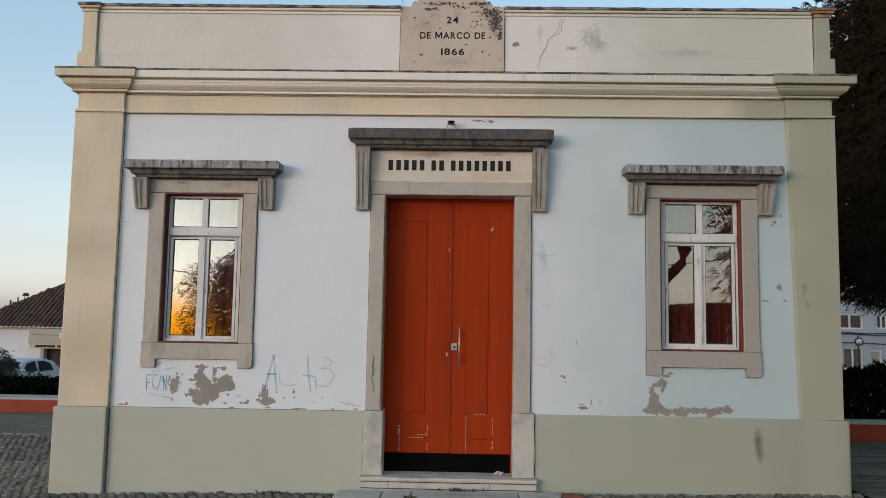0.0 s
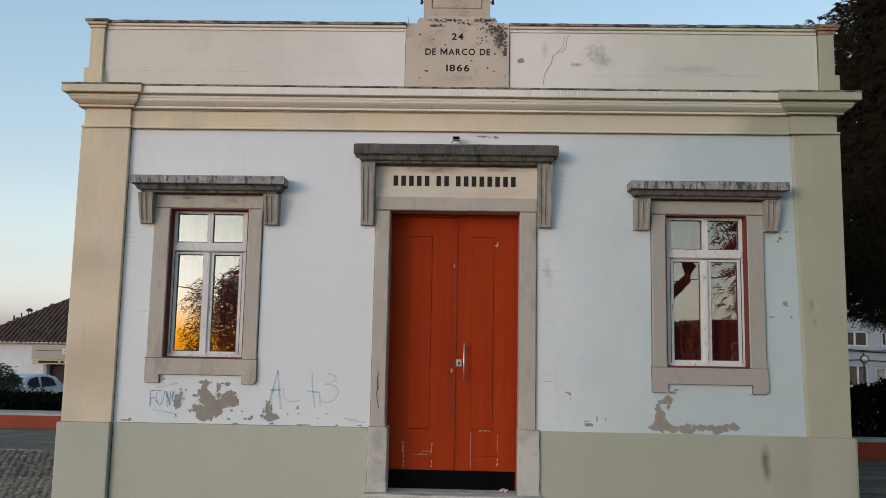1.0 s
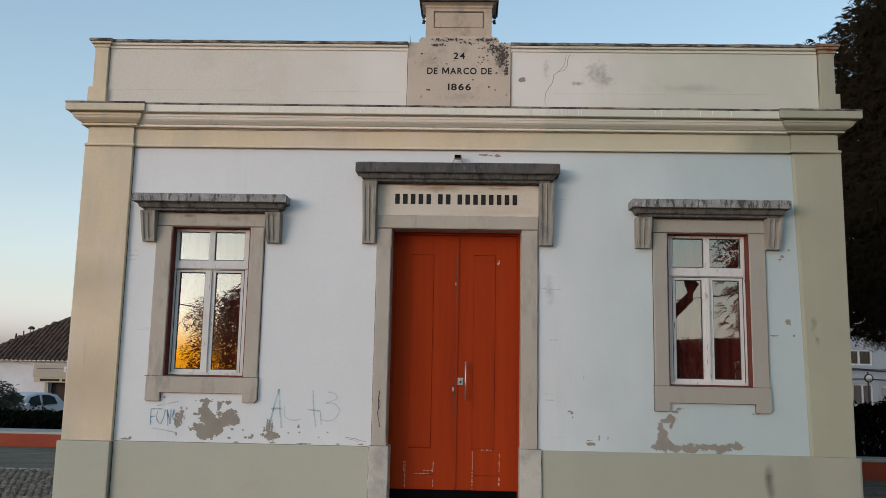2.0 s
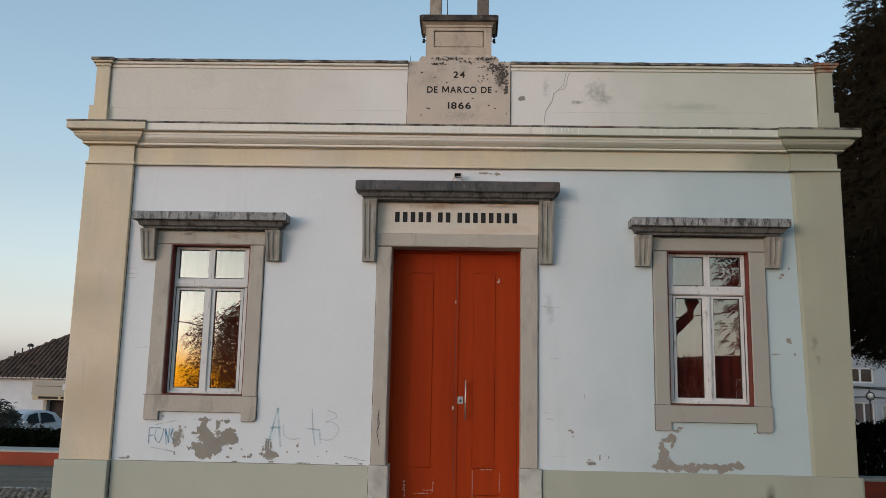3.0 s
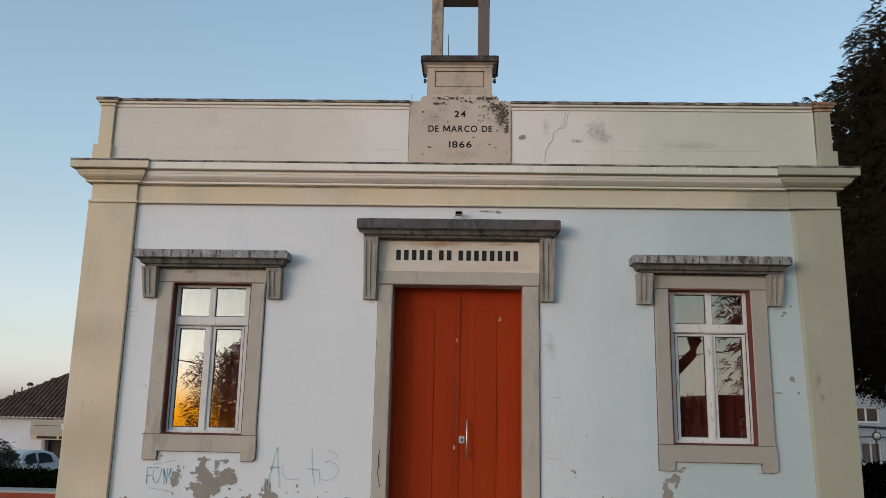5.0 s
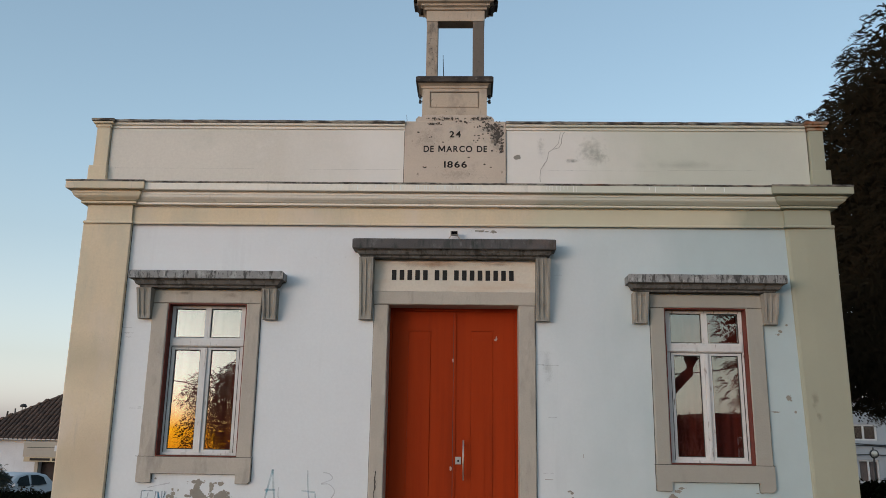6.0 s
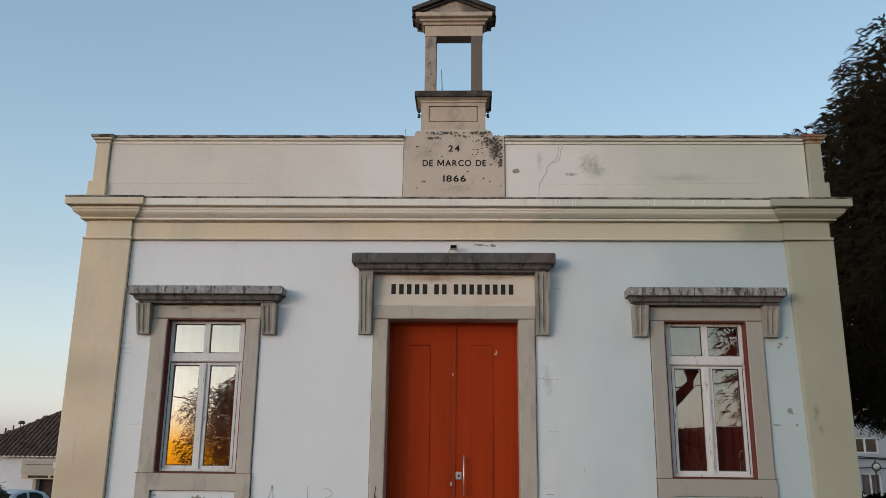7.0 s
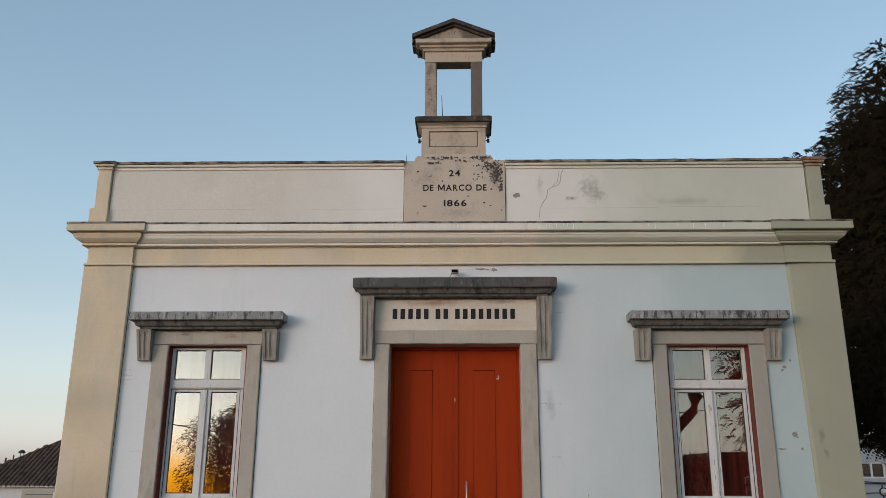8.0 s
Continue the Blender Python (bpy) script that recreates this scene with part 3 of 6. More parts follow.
for s in (-1, 1):
    e = 0.012 if s < 0 else 0.0
    for prof, mtl, nm in ((LOWCAP, CREAM if s < 0 else RUSTY, "pier_cap"), (TOPCAP, CAPDIRT if s < 0 else RUSTY, "pier_cap_edge")):
        rings = [[(s * (3.965 + e + 0.85 * p), 0.34, z), (s * (3.965 + e + 0.85 * p), -0.05 - p, z), (s * (3.815 + e - p), -0.05 - p, z), (s * (3.815 + e - p), 0.0, z)] for p, z in prof]
        rings.append([(s * 3.95, 0.33, prof[-1][1] + 0.002), (s * 3.95, -0.04, prof[-1][1] + 0.002), (s * 3.83, -0.04, prof[-1][1] + 0.002), (s * 3.83, 0.0, prof[-1][1] + 0.002)])
        part(nm, loft(bmesh.new(), rings), mtl, school)

# date tablet and the stone above it
part("tablet", block(-0.553, 0.553, -0.035, 0.30, 4.335, 5.11, bevel=0.006), TABLET, school, "pinkish stone date tablet, pitted and blackened")
bm = bmesh.new()
rings = []
for i in range(31):
    x = -0.435 + 0.86 * i / 30
    zt = 5.185 + 0.018 * noise.noise((i * 0.55, 4.0, 0)) - (0.05 if i < 1 or i > 29 else 0.02 if i < 3 or i > 27 else 0)
    rings.append([(x, -0.034, 5.108), (x, -0.036 + 0.006 * noise.noise((i * 0.9, 1, 1)), zt), (x, 0.28, zt), (x, 0.28, 5.108)])
loft(bm, rings, True, True)
part("tablet_crest", bm, TABLET, school, "crumbling stone crest above the tablet")

# the upper front has settled a little towards the east
for ob in school.children:
    if ob.name.split(".")[0] in ("cornice", "cornice_slab", "capital", "capital_slab", "parapet", "parapet_pier", "parapet_cap", "pier_cap", "pier_cap_edge"):
        for me in [ob.data] + [c.data for c in ob.children]:
            for v in me.vertices:
                v.co.z += (0.006 - 0.0027 * v.co.x) * max(0.0, min(1.0, (v.co.z - 3.95) / 0.3))


def words(text, x0, x1, z0, z1, y, parent):
    """Lettering fitted to a rectangle on the face at y, a mesh for each character."""
    deps = bpy.context.evaluated_depsgraph_get
    got, pen = [], 0.0
    for ch in text:
        if ch == " ":
            pen += 0.42
            continue
        if ch == "M":
            # the built-in M folds over itself when thickened, so its outline is drawn here
            bm = prism(bmesh.new(), [(0, 0), (0, 0.72), (0.16, 0.72), (0.405, 0.30), (0.65, 0.72), (0.81, 0.72), (0.81, 0), (0.675, 0), (0.675, 0.46), (0.455, 0.09), (0.355, 0.09), (0.135, 0.46), (0.135, 0)], -0.02, 0.02)
            bmesh.ops.triangulate(bm, faces=bm.faces[:])
            for v in bm.verts:
                v.co = (v.co.x, v.co.z, -v.co.y)
            bmesh.ops.recalc_face_normals(bm, faces=bm.faces[:])
            me = bpy.data.meshes.new("letter")
            bm.to_mesh(me)
            bm.free()
        else:
            cu = bpy.data.curves.new("letter", "FONT")
            cu.body, cu.size, cu.extrude, cu.offset = ch, 1.0, 0.02, 0.019
            tmp = new("letter", cu)
            me = bpy.data.meshes.new_from_object(tmp.evaluated_get(deps()))
            bpy.data.objects.remove(tmp)
        co = np.empty(len(me.vertices) * 3)
        me.vertices.foreach_get("co", co)
        co = co.reshape(-1, 3)
        co[:, 0] += pen - co[:, 0].min()
        pen = co[:, 0].max() + 0.13
        got.append((me, co))
    lo, hi = np.min([c.min(0) for _, c in got], 0), np.max([c.max(0) for _, c in got], 0)
    for me, co in got:
        u = (co - lo) / (hi - lo)
        co = np.stack([x0 + u[:, 0] * (x1 - x0), y - 0.003 * u[:, 2], z0 + u[:, 1] * (z1 - z0)], 1)
        me.vertices.foreach_set("co", co.ravel())
        me.update()
        me.materials.clear()
        me.materials.append(INK)
        ob = new("letter", me)
        ob.parent = parent
        tagged(ob, "black painted capital letter")


words("24", -0.063, 0.062, 4.922, 4.995, -0.0352, school)
words("DE MARCO DE", -0.343, 0.350, 4.752, 4.826, -0.0352, school)
words("1866", -0.117, 0.130, 4.573, 4.648, -0.0352, school)

# ---- belfry ----
bel = thing("belfry", "small open stone belfry with pediment, bell missing", "belfry", (-0.012, 0.0, 5.17))
BZ = 5.17


def ring_block(half, y0, y1, prof, lab, name, mtl, k=1.0):
    rings = [[(-half - p, y0 - k * p, z - BZ), (half + p, y0 - k * p, z - BZ), (half + p, y1 + k * p, z - BZ), (-half - p, y1 + k * p, z - BZ)] for p, z in prof]
    return part(name, loft(bmesh.new(), rings, True, True), mtl, bel, lab)


bm = bmesh.new()
holed(bm, -0.357, 0.357, 5.175 - BZ, 5.505 - BZ, -0.03, 0.0, [(-0.272, 0.272, 5.275 - BZ, 5.465 - BZ)])
box(bm, -0.357, 0.357, 0.001, 0.27, 5.175 - BZ, 5.50 - BZ)
box(bm, -0.262, 0.262, -0.022, 0.0, 5.285 - BZ, 5.455 - BZ, 0.004)
part("pedestal", bm, BELFRY, bel, "stone pedestal with a sunk panel")
ring_block(0.357, -0.03, 0.27, [(0.0, 5.501), (0.012, 5.503), (0.014, 5.52), (0.006, 5.523), (0.006, 5.528), (0.03, 5.542), (0.05, 5.55), (0.0, 5.551)], "stone moulding under the slab", "pedestal_moulding", BELFRY, 0.9)
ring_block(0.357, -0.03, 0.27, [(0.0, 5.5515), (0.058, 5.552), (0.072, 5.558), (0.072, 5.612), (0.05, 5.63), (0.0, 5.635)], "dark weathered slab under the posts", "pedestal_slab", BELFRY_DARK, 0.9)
for s in (-1, 1):
    x0, x1 = sorted((s * 0.197, s * 0.325))
    part("post", block(x0, x1, -0.02, 0.15, 5.634 - BZ, 6.328 - BZ, bevel=0.008), POSTSTONE, bel, "square stone post")
part("lintel", block(-0.33, 0.33, -0.022, 0.152, 6.33 - BZ, 6.462 - BZ, bevel=0.006), BELFRY, bel, "stone lintel across the posts")
ring_block(0.33, -0.022, 0.152, [(0.0, 6.463), (0.02, 6.465), (0.025, 6.485), (0.03, 6.487), (0.03, 6.492), (0.055, 6.50), (0.06, 6.52), (0.10, 6.532), (0.105, 6.538), (0.105, 6.582), (0.09, 6.588), (0.0, 6.59)], "moulded stone cornice", "belfry_cornice", BELFRY, 0.9)
for s in (-1, 1):
    o = [(s * 0.36, 6.495 - BZ), (s * 0.405, 6.50 - BZ), (s * 0.445, 6.535 - BZ), (s * 0.478, 6.545 - BZ), (s * 0.486, 6.60 - BZ), (s * 0.36, 6.60 - BZ)]
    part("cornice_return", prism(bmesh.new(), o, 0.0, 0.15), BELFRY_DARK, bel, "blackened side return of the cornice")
bm = bmesh.new()
prism(bm, [(-0.40, 6.59 - BZ), (0.40, 6.59 - BZ), (0.40, 6.60 - BZ), (0.0, 6.765 - BZ), (-0.40, 6.60 - BZ)], -0.05, 0.18)
part("tympanum", bm, POSTSTONE, bel, "stone tympanum of the pediment")
bm = bmesh.new()
for s in (-1, 1):
    for d0, d1, yy in ((0.0, 0.03, -0.085), (0.028, 0.075, -0.125)):
        o = [(s * 0.0, 6.765 + d0 - BZ), (s * 0.475, 6.60 + d0 - 0.03 - BZ), (s * 0.475, 6.60 + d1 - 0.03 - BZ), (s * 0.0, 6.765 + d1 - BZ)]
        prism(bm, o if s > 0 else o[::-1], yy, 0.152 - 0.022 - yy)
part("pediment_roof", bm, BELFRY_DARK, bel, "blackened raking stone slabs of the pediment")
for s in (-1, 1):
    for z in (5.395, 5.455):
        bm = tube(bmesh.new(), [(s * 0.357, 0.08, z - BZ), (s * 0.40, 0.08, z - BZ)], [0.006, 0.006], 6)
        tube(bm, [(s * 0.388, 0.08, z - 0.022 - BZ), (s * 0.388, 0.08, z - 0.008 - BZ), (s * 0.388, 0.08, z - BZ), (s * 0.388, 0.08, z + 0.018 - BZ)], [0.017, 0.017, 0.010, 0.016], 8)
        part("insulator", bm, IRON, bel, "small spool insulator on an iron pin")
bm = tube(bmesh.new(), [(-0.145, 0.2, 5.63), (-0.147, 0.2, 5.8), (-0.155, 0.2, 6.02)], [0.006, 0.005, 0.003], 6)
tagged(part("lightning_rod", bm, IRON), "thin iron rod rising from the belfry slab", "rod")
bm = tube(bmesh.new(), [(-0.535, 0.05, 5.09), (-0.54, 0.05, 5.16), (-0.545, 0.05, 5.22)], [0.004, 0.003, 0.002], 6)
tagged(part("iron_spike", bm, IRON), "short thin iron spike on the parapet cap", "spike")


# ---- stone surrounds, hoods, brackets ----
def hood(cx, half, deep, top, slab, drop, parent, lab, stone=STONE_DARK, moulding=STONE_MOULD):
    """A projecting stone slab on a stepped moulding, with returns to the wall."""
    prof = [(-0.115, top - drop), (-0.095, top - drop + 0.004), (-0.09, top - drop + 0.022), (-0.06, top - drop + 0.032), (-0.045, top - slab - 0.02), (-0.03, top - slab - 0.004), (-0.004, top - slab),
            (0.0, top - slab + 0.006), (0.0, top - 0.012), (-0.014, top), (-0.06, top + 0.008)]
    n = max(6, int(half * 2 / 0.1))
    rings = []
    for k, (p, z) in enumerate(prof):
        j = 0.008 if 6 < k < 9 else 0.003
        front = [(cx - half - p + (2 * half + 2 * p) * i / n, -deep - p + j * noise.noise((cx + i * 0.83, k * 0.6, 5.0)), z + (j * noise.noise((cx + i * 0.71, 9.0, k * 0.3)))) for i in range(n + 1)]
        rings.append([(cx - half - p, -0.001, z)] + front + [(cx + half + p, -0.001, z)])
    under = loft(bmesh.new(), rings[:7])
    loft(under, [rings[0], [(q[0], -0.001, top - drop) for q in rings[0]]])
    part("hood_moulding", under, moulding, parent, "stepped moulding darkened for the shade under the hood slab")
    loft(bm := loft(bmesh.new(), rings[6:]), [rings[-1], [(q[0], -0.001, top + 0.012) for q in rings[-1]]])
    # the open joint under the slab
    seam = loft(bmesh.new(), [[(x, y - 0.0012, z + d) for x, y, z in rings[6][1:-1]] for d in (-0.004, 0.003)])
    part("hood_joint", seam, JOINT, parent)
    return part("hood", bm, stone, parent, lab)


def bracket(x0, x1, ztop, zbot, dtop, dbot, parent):
    """A console: fluted front that leans back to the wall."""
    n, rings = 8, []
    w = x1 - x0
    flutes = [(0, 0), (0.16, 0), (0.24, -0.016), (0.42, -0.016), (0.5, 0), (0.58, -0.016), (0.76, -0.016), (0.84, 0), (1, 0)]
    for i in range(n + 1):
        f = i / n
        z = ztop + (zbot - ztop) * f
        d = dtop + (dbot - dtop) * (f ** 0.7) + 0.012 * math.sin(f * math.pi)
        taper = 0.30 * w * f
        k = 0.0 if i in (0, n) else 1.0
        rings.append([(x0 + taper * 0.3, -0.031, z)] + [(x0 + taper * 0.3 + (w - taper * 0.6) * u, -d - k * v, z) for u, v in flutes] + [(x1 - taper * 0.3, -0.031, z)])
    bm = loft(bmesh.new(), rings, False, False)
    bm.faces.new([bm.verts.new(p) for p in rings[0]])
    bm.faces.new([bm.verts.new(p) for p in rings[-1]])
    box(bm, x0, x1, -0.031, -0.001, zbot, ztop)
    return part("bracket", bm, STONE_BRACKET, parent, "fluted stone console bracket")


def stone_bar(x0, x1, y0, y1, z0, z1, rough=0.0035, seed=0.0, along="z"):
    """A hand-cut bar of stone: chamfered, its front edges slightly worn and uneven along its length."""
    a0, a1 = (z0, z1) if along == "z" else (x0, x1)
    n = max(3, int((a1 - a0) / 0.055))
    c, rings = 0.008, []
    for i in range(n + 1):
        a = a0 + (a1 - a0) * i / n
        u0, u1 = (x0, x1) if along == "z" else (z0, z1)
        j = [rough * (noise.noise((a * 7.3, k * 3.1, seed)) + 0.7 * noise.noise((a * 23.0, k * 5.1, seed + 2))) for k in range(6)]
        inset = c if i in (0, n) else 0.0
        sec = [(u0, y1), (u0 + j[0], y0 + c), (u0 + c + j[1], y0 + inset * 0.5 + abs(j[2]) * 0.6), (u1 - c + j[3], y0 + inset * 0.5 + abs(j[4]) * 0.6), (u1 + j[5], y0 + c), (u1, y1)]
        rings.append([(u, y, a) if along == "z" else (a, y, u) for u, y in sec])
    return loft(bmesh.new(), rings, True, True)


def window(cx, hx, bx):
    w, zb, zt = WIN
    ox = cx + OFF[cx]
    SY = -0.03
    sur = part("window", stone_bar(cx - 0.577, cx + 0.575, SY, -0.001, zt + 0.001, 3.20, 0.003, cx, "x"), STONE, school, "stone-framed white timber casement window")
    tagged(sur, "white timber casement window in a stone surround")
    for s in (-1, 1):
        a, b = sorted((ox + s * w, cx + s * 0.573))
        bm = stone_bar(a, b, SY - 0.002, -0.001, zb + 0.003, zt - 0.001, 0.0028, cx + s)
        box(bm, *sorted((ox + s * w, ox + s * (w + 0.03))), 0.0, 0.10, zb + 0.003, zt - 0.001)
        part("jamb", bm, STONE, sur, "grey-brown stone jamb")
    ear = [(cx - 0.578, zb), (cx - 0.578, 1.247), (cx - 0.573, 1.241), (cx - 0.43, 1.241), (cx - 0.43, 1.329), (cx + 0.43, 1.329), (cx + 0.43, 1.241), (cx + 0.548, 1.241), (cx + 0.578, 1.268), (cx + 0.578, zb)]
    part("sill", prism(bmesh.new(), ear, -0.04, -0.001), STONE, sur, "stone sill with dropped ears")
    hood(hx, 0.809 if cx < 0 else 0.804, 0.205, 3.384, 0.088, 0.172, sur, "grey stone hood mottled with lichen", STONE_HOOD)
    for s in (-1, 1):
        x0, x1 = sorted((bx + s * 0.582, bx + s * 0.738))
        bracket(x0, x1, 3.205, 2.894, 0.15, 0.075, sur)
    # red rebate round the frame
    bm = bmesh.new()
    holed(bm, ox - w, ox + w, zb + 0.001, zt - 0.001, -0.018, 0.14, [(ox - w + 0.010, ox + w - 0.010, zb + 0.012, zt - 0.012)])
    part("rebate", bm, REDTRIM, sur, "dark red painted rebate")
    fy0, fy1 = 0.080, 0.135
    o = cx + (-0.008 if cx < 0 else 0.004)
    x0, x1 = ox - w + 0.0105, ox + w - 0.0105
    z0, z1 = zb + 0.0125, zt - 0.0125
    up = [(o - 0.352, o - 0.030, 2.712, 3.022), (o + 0.030, o + 0.352, 2.712, 3.022)]
    low = (o - 0.366, o + 0.366, z0 + 0.020, 2.615)
    part("frame", holed(bmesh.new(), x0, x1, z0, z1, fy0, fy1, up + [low]), FRAME, sur, "white window frame with flaking paint")
    for a, b, c, d, y, t in ((x0, x1, z0, z1, fy0, 0.007), (o - 0.363, o + 0.363, z0 + 0.0235, 2.612, fy0, 0.006)):
        part("gap", holed(bmesh.new(), a - t / 2, b + t / 2, c - t / 2, d + t / 2, y - 0.0012, y - 0.0002, [(a + t / 2, b - t / 2, c + t / 2, d - t / 2)]), JOINT, sur)
    part("transom", block(x0 + 0.02, x1 - 0.02, 0.060, 0.0795, 2.622, 2.698, bevel=0.006), FRAME, sur)
    for s in (-1, 1):
        a, b = sorted((o + s * 0.003, o + s * 0.360))
        ga, gb = (o - 0.330, o - 0.055) if s < 0 else (o + 0.055, o + 0.330)
        bm = holed(bmesh.new(), a, b, z0 + 0.027, 2.609, 0.087, 0.127, [(ga, gb, z0 + 0.060, 2.586)])
        part("casement", bm, FRAME, sur)
        bm = block(ga - 0.005, gb + 0.005, 0.107, 0.111, z0 + 0.055, 2.591, bevel=0)
        for v in bm.verts:  # the glass of one window leans back a little in its putty
            v.co.y += 0.0045 * (1 if v.co.z > 2 else -1) * (cx < 0)
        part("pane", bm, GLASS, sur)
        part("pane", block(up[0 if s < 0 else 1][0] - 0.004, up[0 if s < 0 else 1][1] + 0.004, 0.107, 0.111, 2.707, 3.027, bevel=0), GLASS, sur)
        for qa, qb, qc, qd in ((ga, gb, z0 + 0.060, 2.586), (*up[0 if s < 0 else 1][:2], 2.712, 3.022)):
            part("putty", holed(bmesh.new(), qa + 0.0005, qb - 0.0005, qc + 0.0005, qd - 0.0005, 0.100, 0.1065, [(qa + 0.007, qb - 0.007, qc + 0.010, qd - 0.009)]), JOINT, sur)
    part("astragal", block(o - 0.022, o + 0.020, 0.067, 0.086, z0 + 0.03, 2.604, bevel=0.007), FRAME, sur, "flaking cover strip where the casements meet")
    part("weatherboard", block(x0 + 0.02, x1 - 0.02, 0.060, 0.0795, z0 + 0.004, z0 + 0.03, bevel=0.004), FRAME, sur)
    bm = loft(bmesh.new(), [[(cx - 0.40 + 0.8 * i / 40, 0.30 + 0.018 * math.sin(i * 1.1), z) for i in range(41)] for z in (1.45, 2.3, 3.1)])
    part("curtain", bm, CURTAIN, sur, "dark red curtain behind the glass", smooth=True)
    return sur


window(WL, -2.577, -2.575)
window(WR, 2.5955, 2.591)

# door surround
sur = part("door_surround", stone_bar(-0.83, 0.852, -0.034, -0.001, DZ1, 3.21, 0.005, 4.0, "x"), STONE, school, "stone door surround with hood and fluted brackets")
for x0, x1 in ((-0.826, DX0), (DX1, 0.852)):
    bm = stone_bar(x0, x1, -0.034, -0.001, 0.842, DZ1 - 0.001, 0.0045, x0)
    e0, e1 = (DX0 - 0.059, DX0) if x0 < 0 else (DX1, DX1 + 0.059)
    box(bm, e0, e1, 0.0, 0.42, 0.1, DZ1 - 0.001)
    part("jamb", bm, STONE, sur, "tall stone door jamb")
for x0, x1 in ((-0.846, -0.648), (0.676, 0.892)):
    bm = stone_bar(x0, x1, -0.052, 0.20, 0.198, 0.838, 0.006, x0 + 7)
    part("base_block", bm, STONE_PALE, sur, "pale worn stone jamb base")
part("soffit", block(DX0 - 0.059, DX1 + 0.059, 0.0, 0.42, DZ1, DZ1 + 0.059, bevel=0), STONE, sur)
part("threshold", block(DX0 - 0.059, DX1 + 0.059, 0.0, 0.42, 0.1, DZ0, bevel=0.004), STONE_PALE, sur)
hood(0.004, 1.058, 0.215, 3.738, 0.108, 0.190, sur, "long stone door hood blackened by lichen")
for x0, x1 in ((-0.985, -0.836), (0.858, 1.008)):
    bracket(x0, x1, 3.545, 2.905, 0.165, 0.075, sur)
panel = part("inscription_panel", block(-0.834, 0.856, -0.018, -0.001, 3.211, 3.535, bevel=0), INSCR, sur, "cream plaster panel with a black inscription, rust-stained on top")
# the inscription: one plain bar for every character
x = -0.655
for group_len in (5, 2, 8):
    for k in range(group_len):
        part("inscription_bar", block(x + 0.004, x + 0.052, -0.0215, -0.0182, 3.332, 3.440, bevel=0), INK, sur)
        x += 0.0825
    x += 0.040

# double door
door = part("door", holed(bmesh.new(), DX0 + 0.001, DX1 - 0.001, DZ0 + 0.002, DZ1 - 0.001, 0.131, 0.20, [(DX0 + 0.026, DX1 - 0.026, DZ0 + 0.005, DZ1 - 0.03)]), DOOR, school, "tall orange-red panelled double door, closed")


def leaf(x0, x1, p0, p1, q0, q1, gl, gr):
    """A door leaf: one long panel with a groove round it and a narrow slot low down."""
    z0, z1 = DZ0 + 0.008, DZ1 - 0.033
    bm = holed(bmesh.new(), x0, x1, z0, z1, 0.150, 0.195, [(p0, p1, 0.80, 2.83), (q0, q1, 0.532, 0.538)])
    box(bm, p0 + 0.0005, p1 - 0.0005, 0.172, 0.185, 0.801, 2.829)
    box(bm, q0 + 0.0005, q1 - 0.0005, 0.165, 0.185, 0.5325, 0.5375)
    box(bm, p0 + gl, p1 - gr, 0.1515, 0.1715, 0.805, 2.826, 0.003)
    box(bm, p0 + 0.14, p0 + 0.146, 0.1490, 0.153, 0.83, 2.66)
    box(bm, p0 + 0.05, p1 - 0.05, 0.1475, 0.153, 2.735, 2.742)
    return part("leaf", bm, DOOR, door, "orange-red painted door leaf with long panels")


leaf(DX0 + 0.028, 0.018, -0.475, -0.235, -0.40, -0.205, 0.0008, 0.0045)
leaf(0.024, DX1 - 0.028, 0.19, 0.425, 0.19, 0.48, 0.0015, 0.0035)
part("cover_strip", block(0.008, 0.034, 0.140, 0.1495, DZ0 + 0.2, DZ1 - 0.034, bevel=0.004), DOOR, door)
for x0, x1 in ((DX0 + 0.03, 0.016), (0.026, DX1 - 0.03)):
    part("kick_plate", block(x0 - 0.008, x1 + (0.003 if x0 < 0 else 0.008), 0.127, 0.1495, DZ0 + 0.001, 0.385, bevel=0.002), KICK, door, "black kick plate along the bottom")
bm = tube(bmesh.new(), [(0.118, 0.085, 1.30), (0.118, 0.085, 1.70)], [0.0085, 0.0085], 10)
for z in (1.35, 1.65):
    tube(bm, [(0.118, 0.085, z), (0.118, 0.15, z)], [0.008, 0.008], 8)
part("pull_handle", bm, STEEL, door, "long brushed steel pull handle", smooth=True)
bm = block(0.035, 0.095, 0.136, 0.1495, 1.455, 1.53, bevel=0.004)
lock = part("lock_plate", bm, IRONGREY, door, "square steel lock plate")
part("keyhole", block(0.057, 0.075, 0.131, 0.1355, 1.478, 1.500, bevel=0.003), INK, lock, "dark keyhole")

door.location = (0, 0.09, 0)

# small fittings on the side walls
ob = part("junction_box", block(3.966, 4.03, 0.22, 0.30, 2.62, 2.73, bevel=0.006), FRAME)
tagged(ob, "small white plastic junction box on the side wall", "junction box")
bm = tube(bmesh.new(), [(-3.985, 0.1, 3.17), (-4.03, 0.1, 3.17), (-4.05, 0.1, 3.185), (-4.052, 0.1, 3.21)], [0.008] * 4, 6)
tagged(part("wall_hook", bm, IRON), "small bent iron hook on the side wall", "hook")

# small bracket lamp on the hood
lamp = thing("hood_lamp", "small weathered floodlight on the door hood", "lamp", (0.004, -0.09, 3.747))
part("housing", block(-0.04, 0.04, -0.026, 0.03, 0.058, 0.102, bevel=0.006), STONE, lamp)
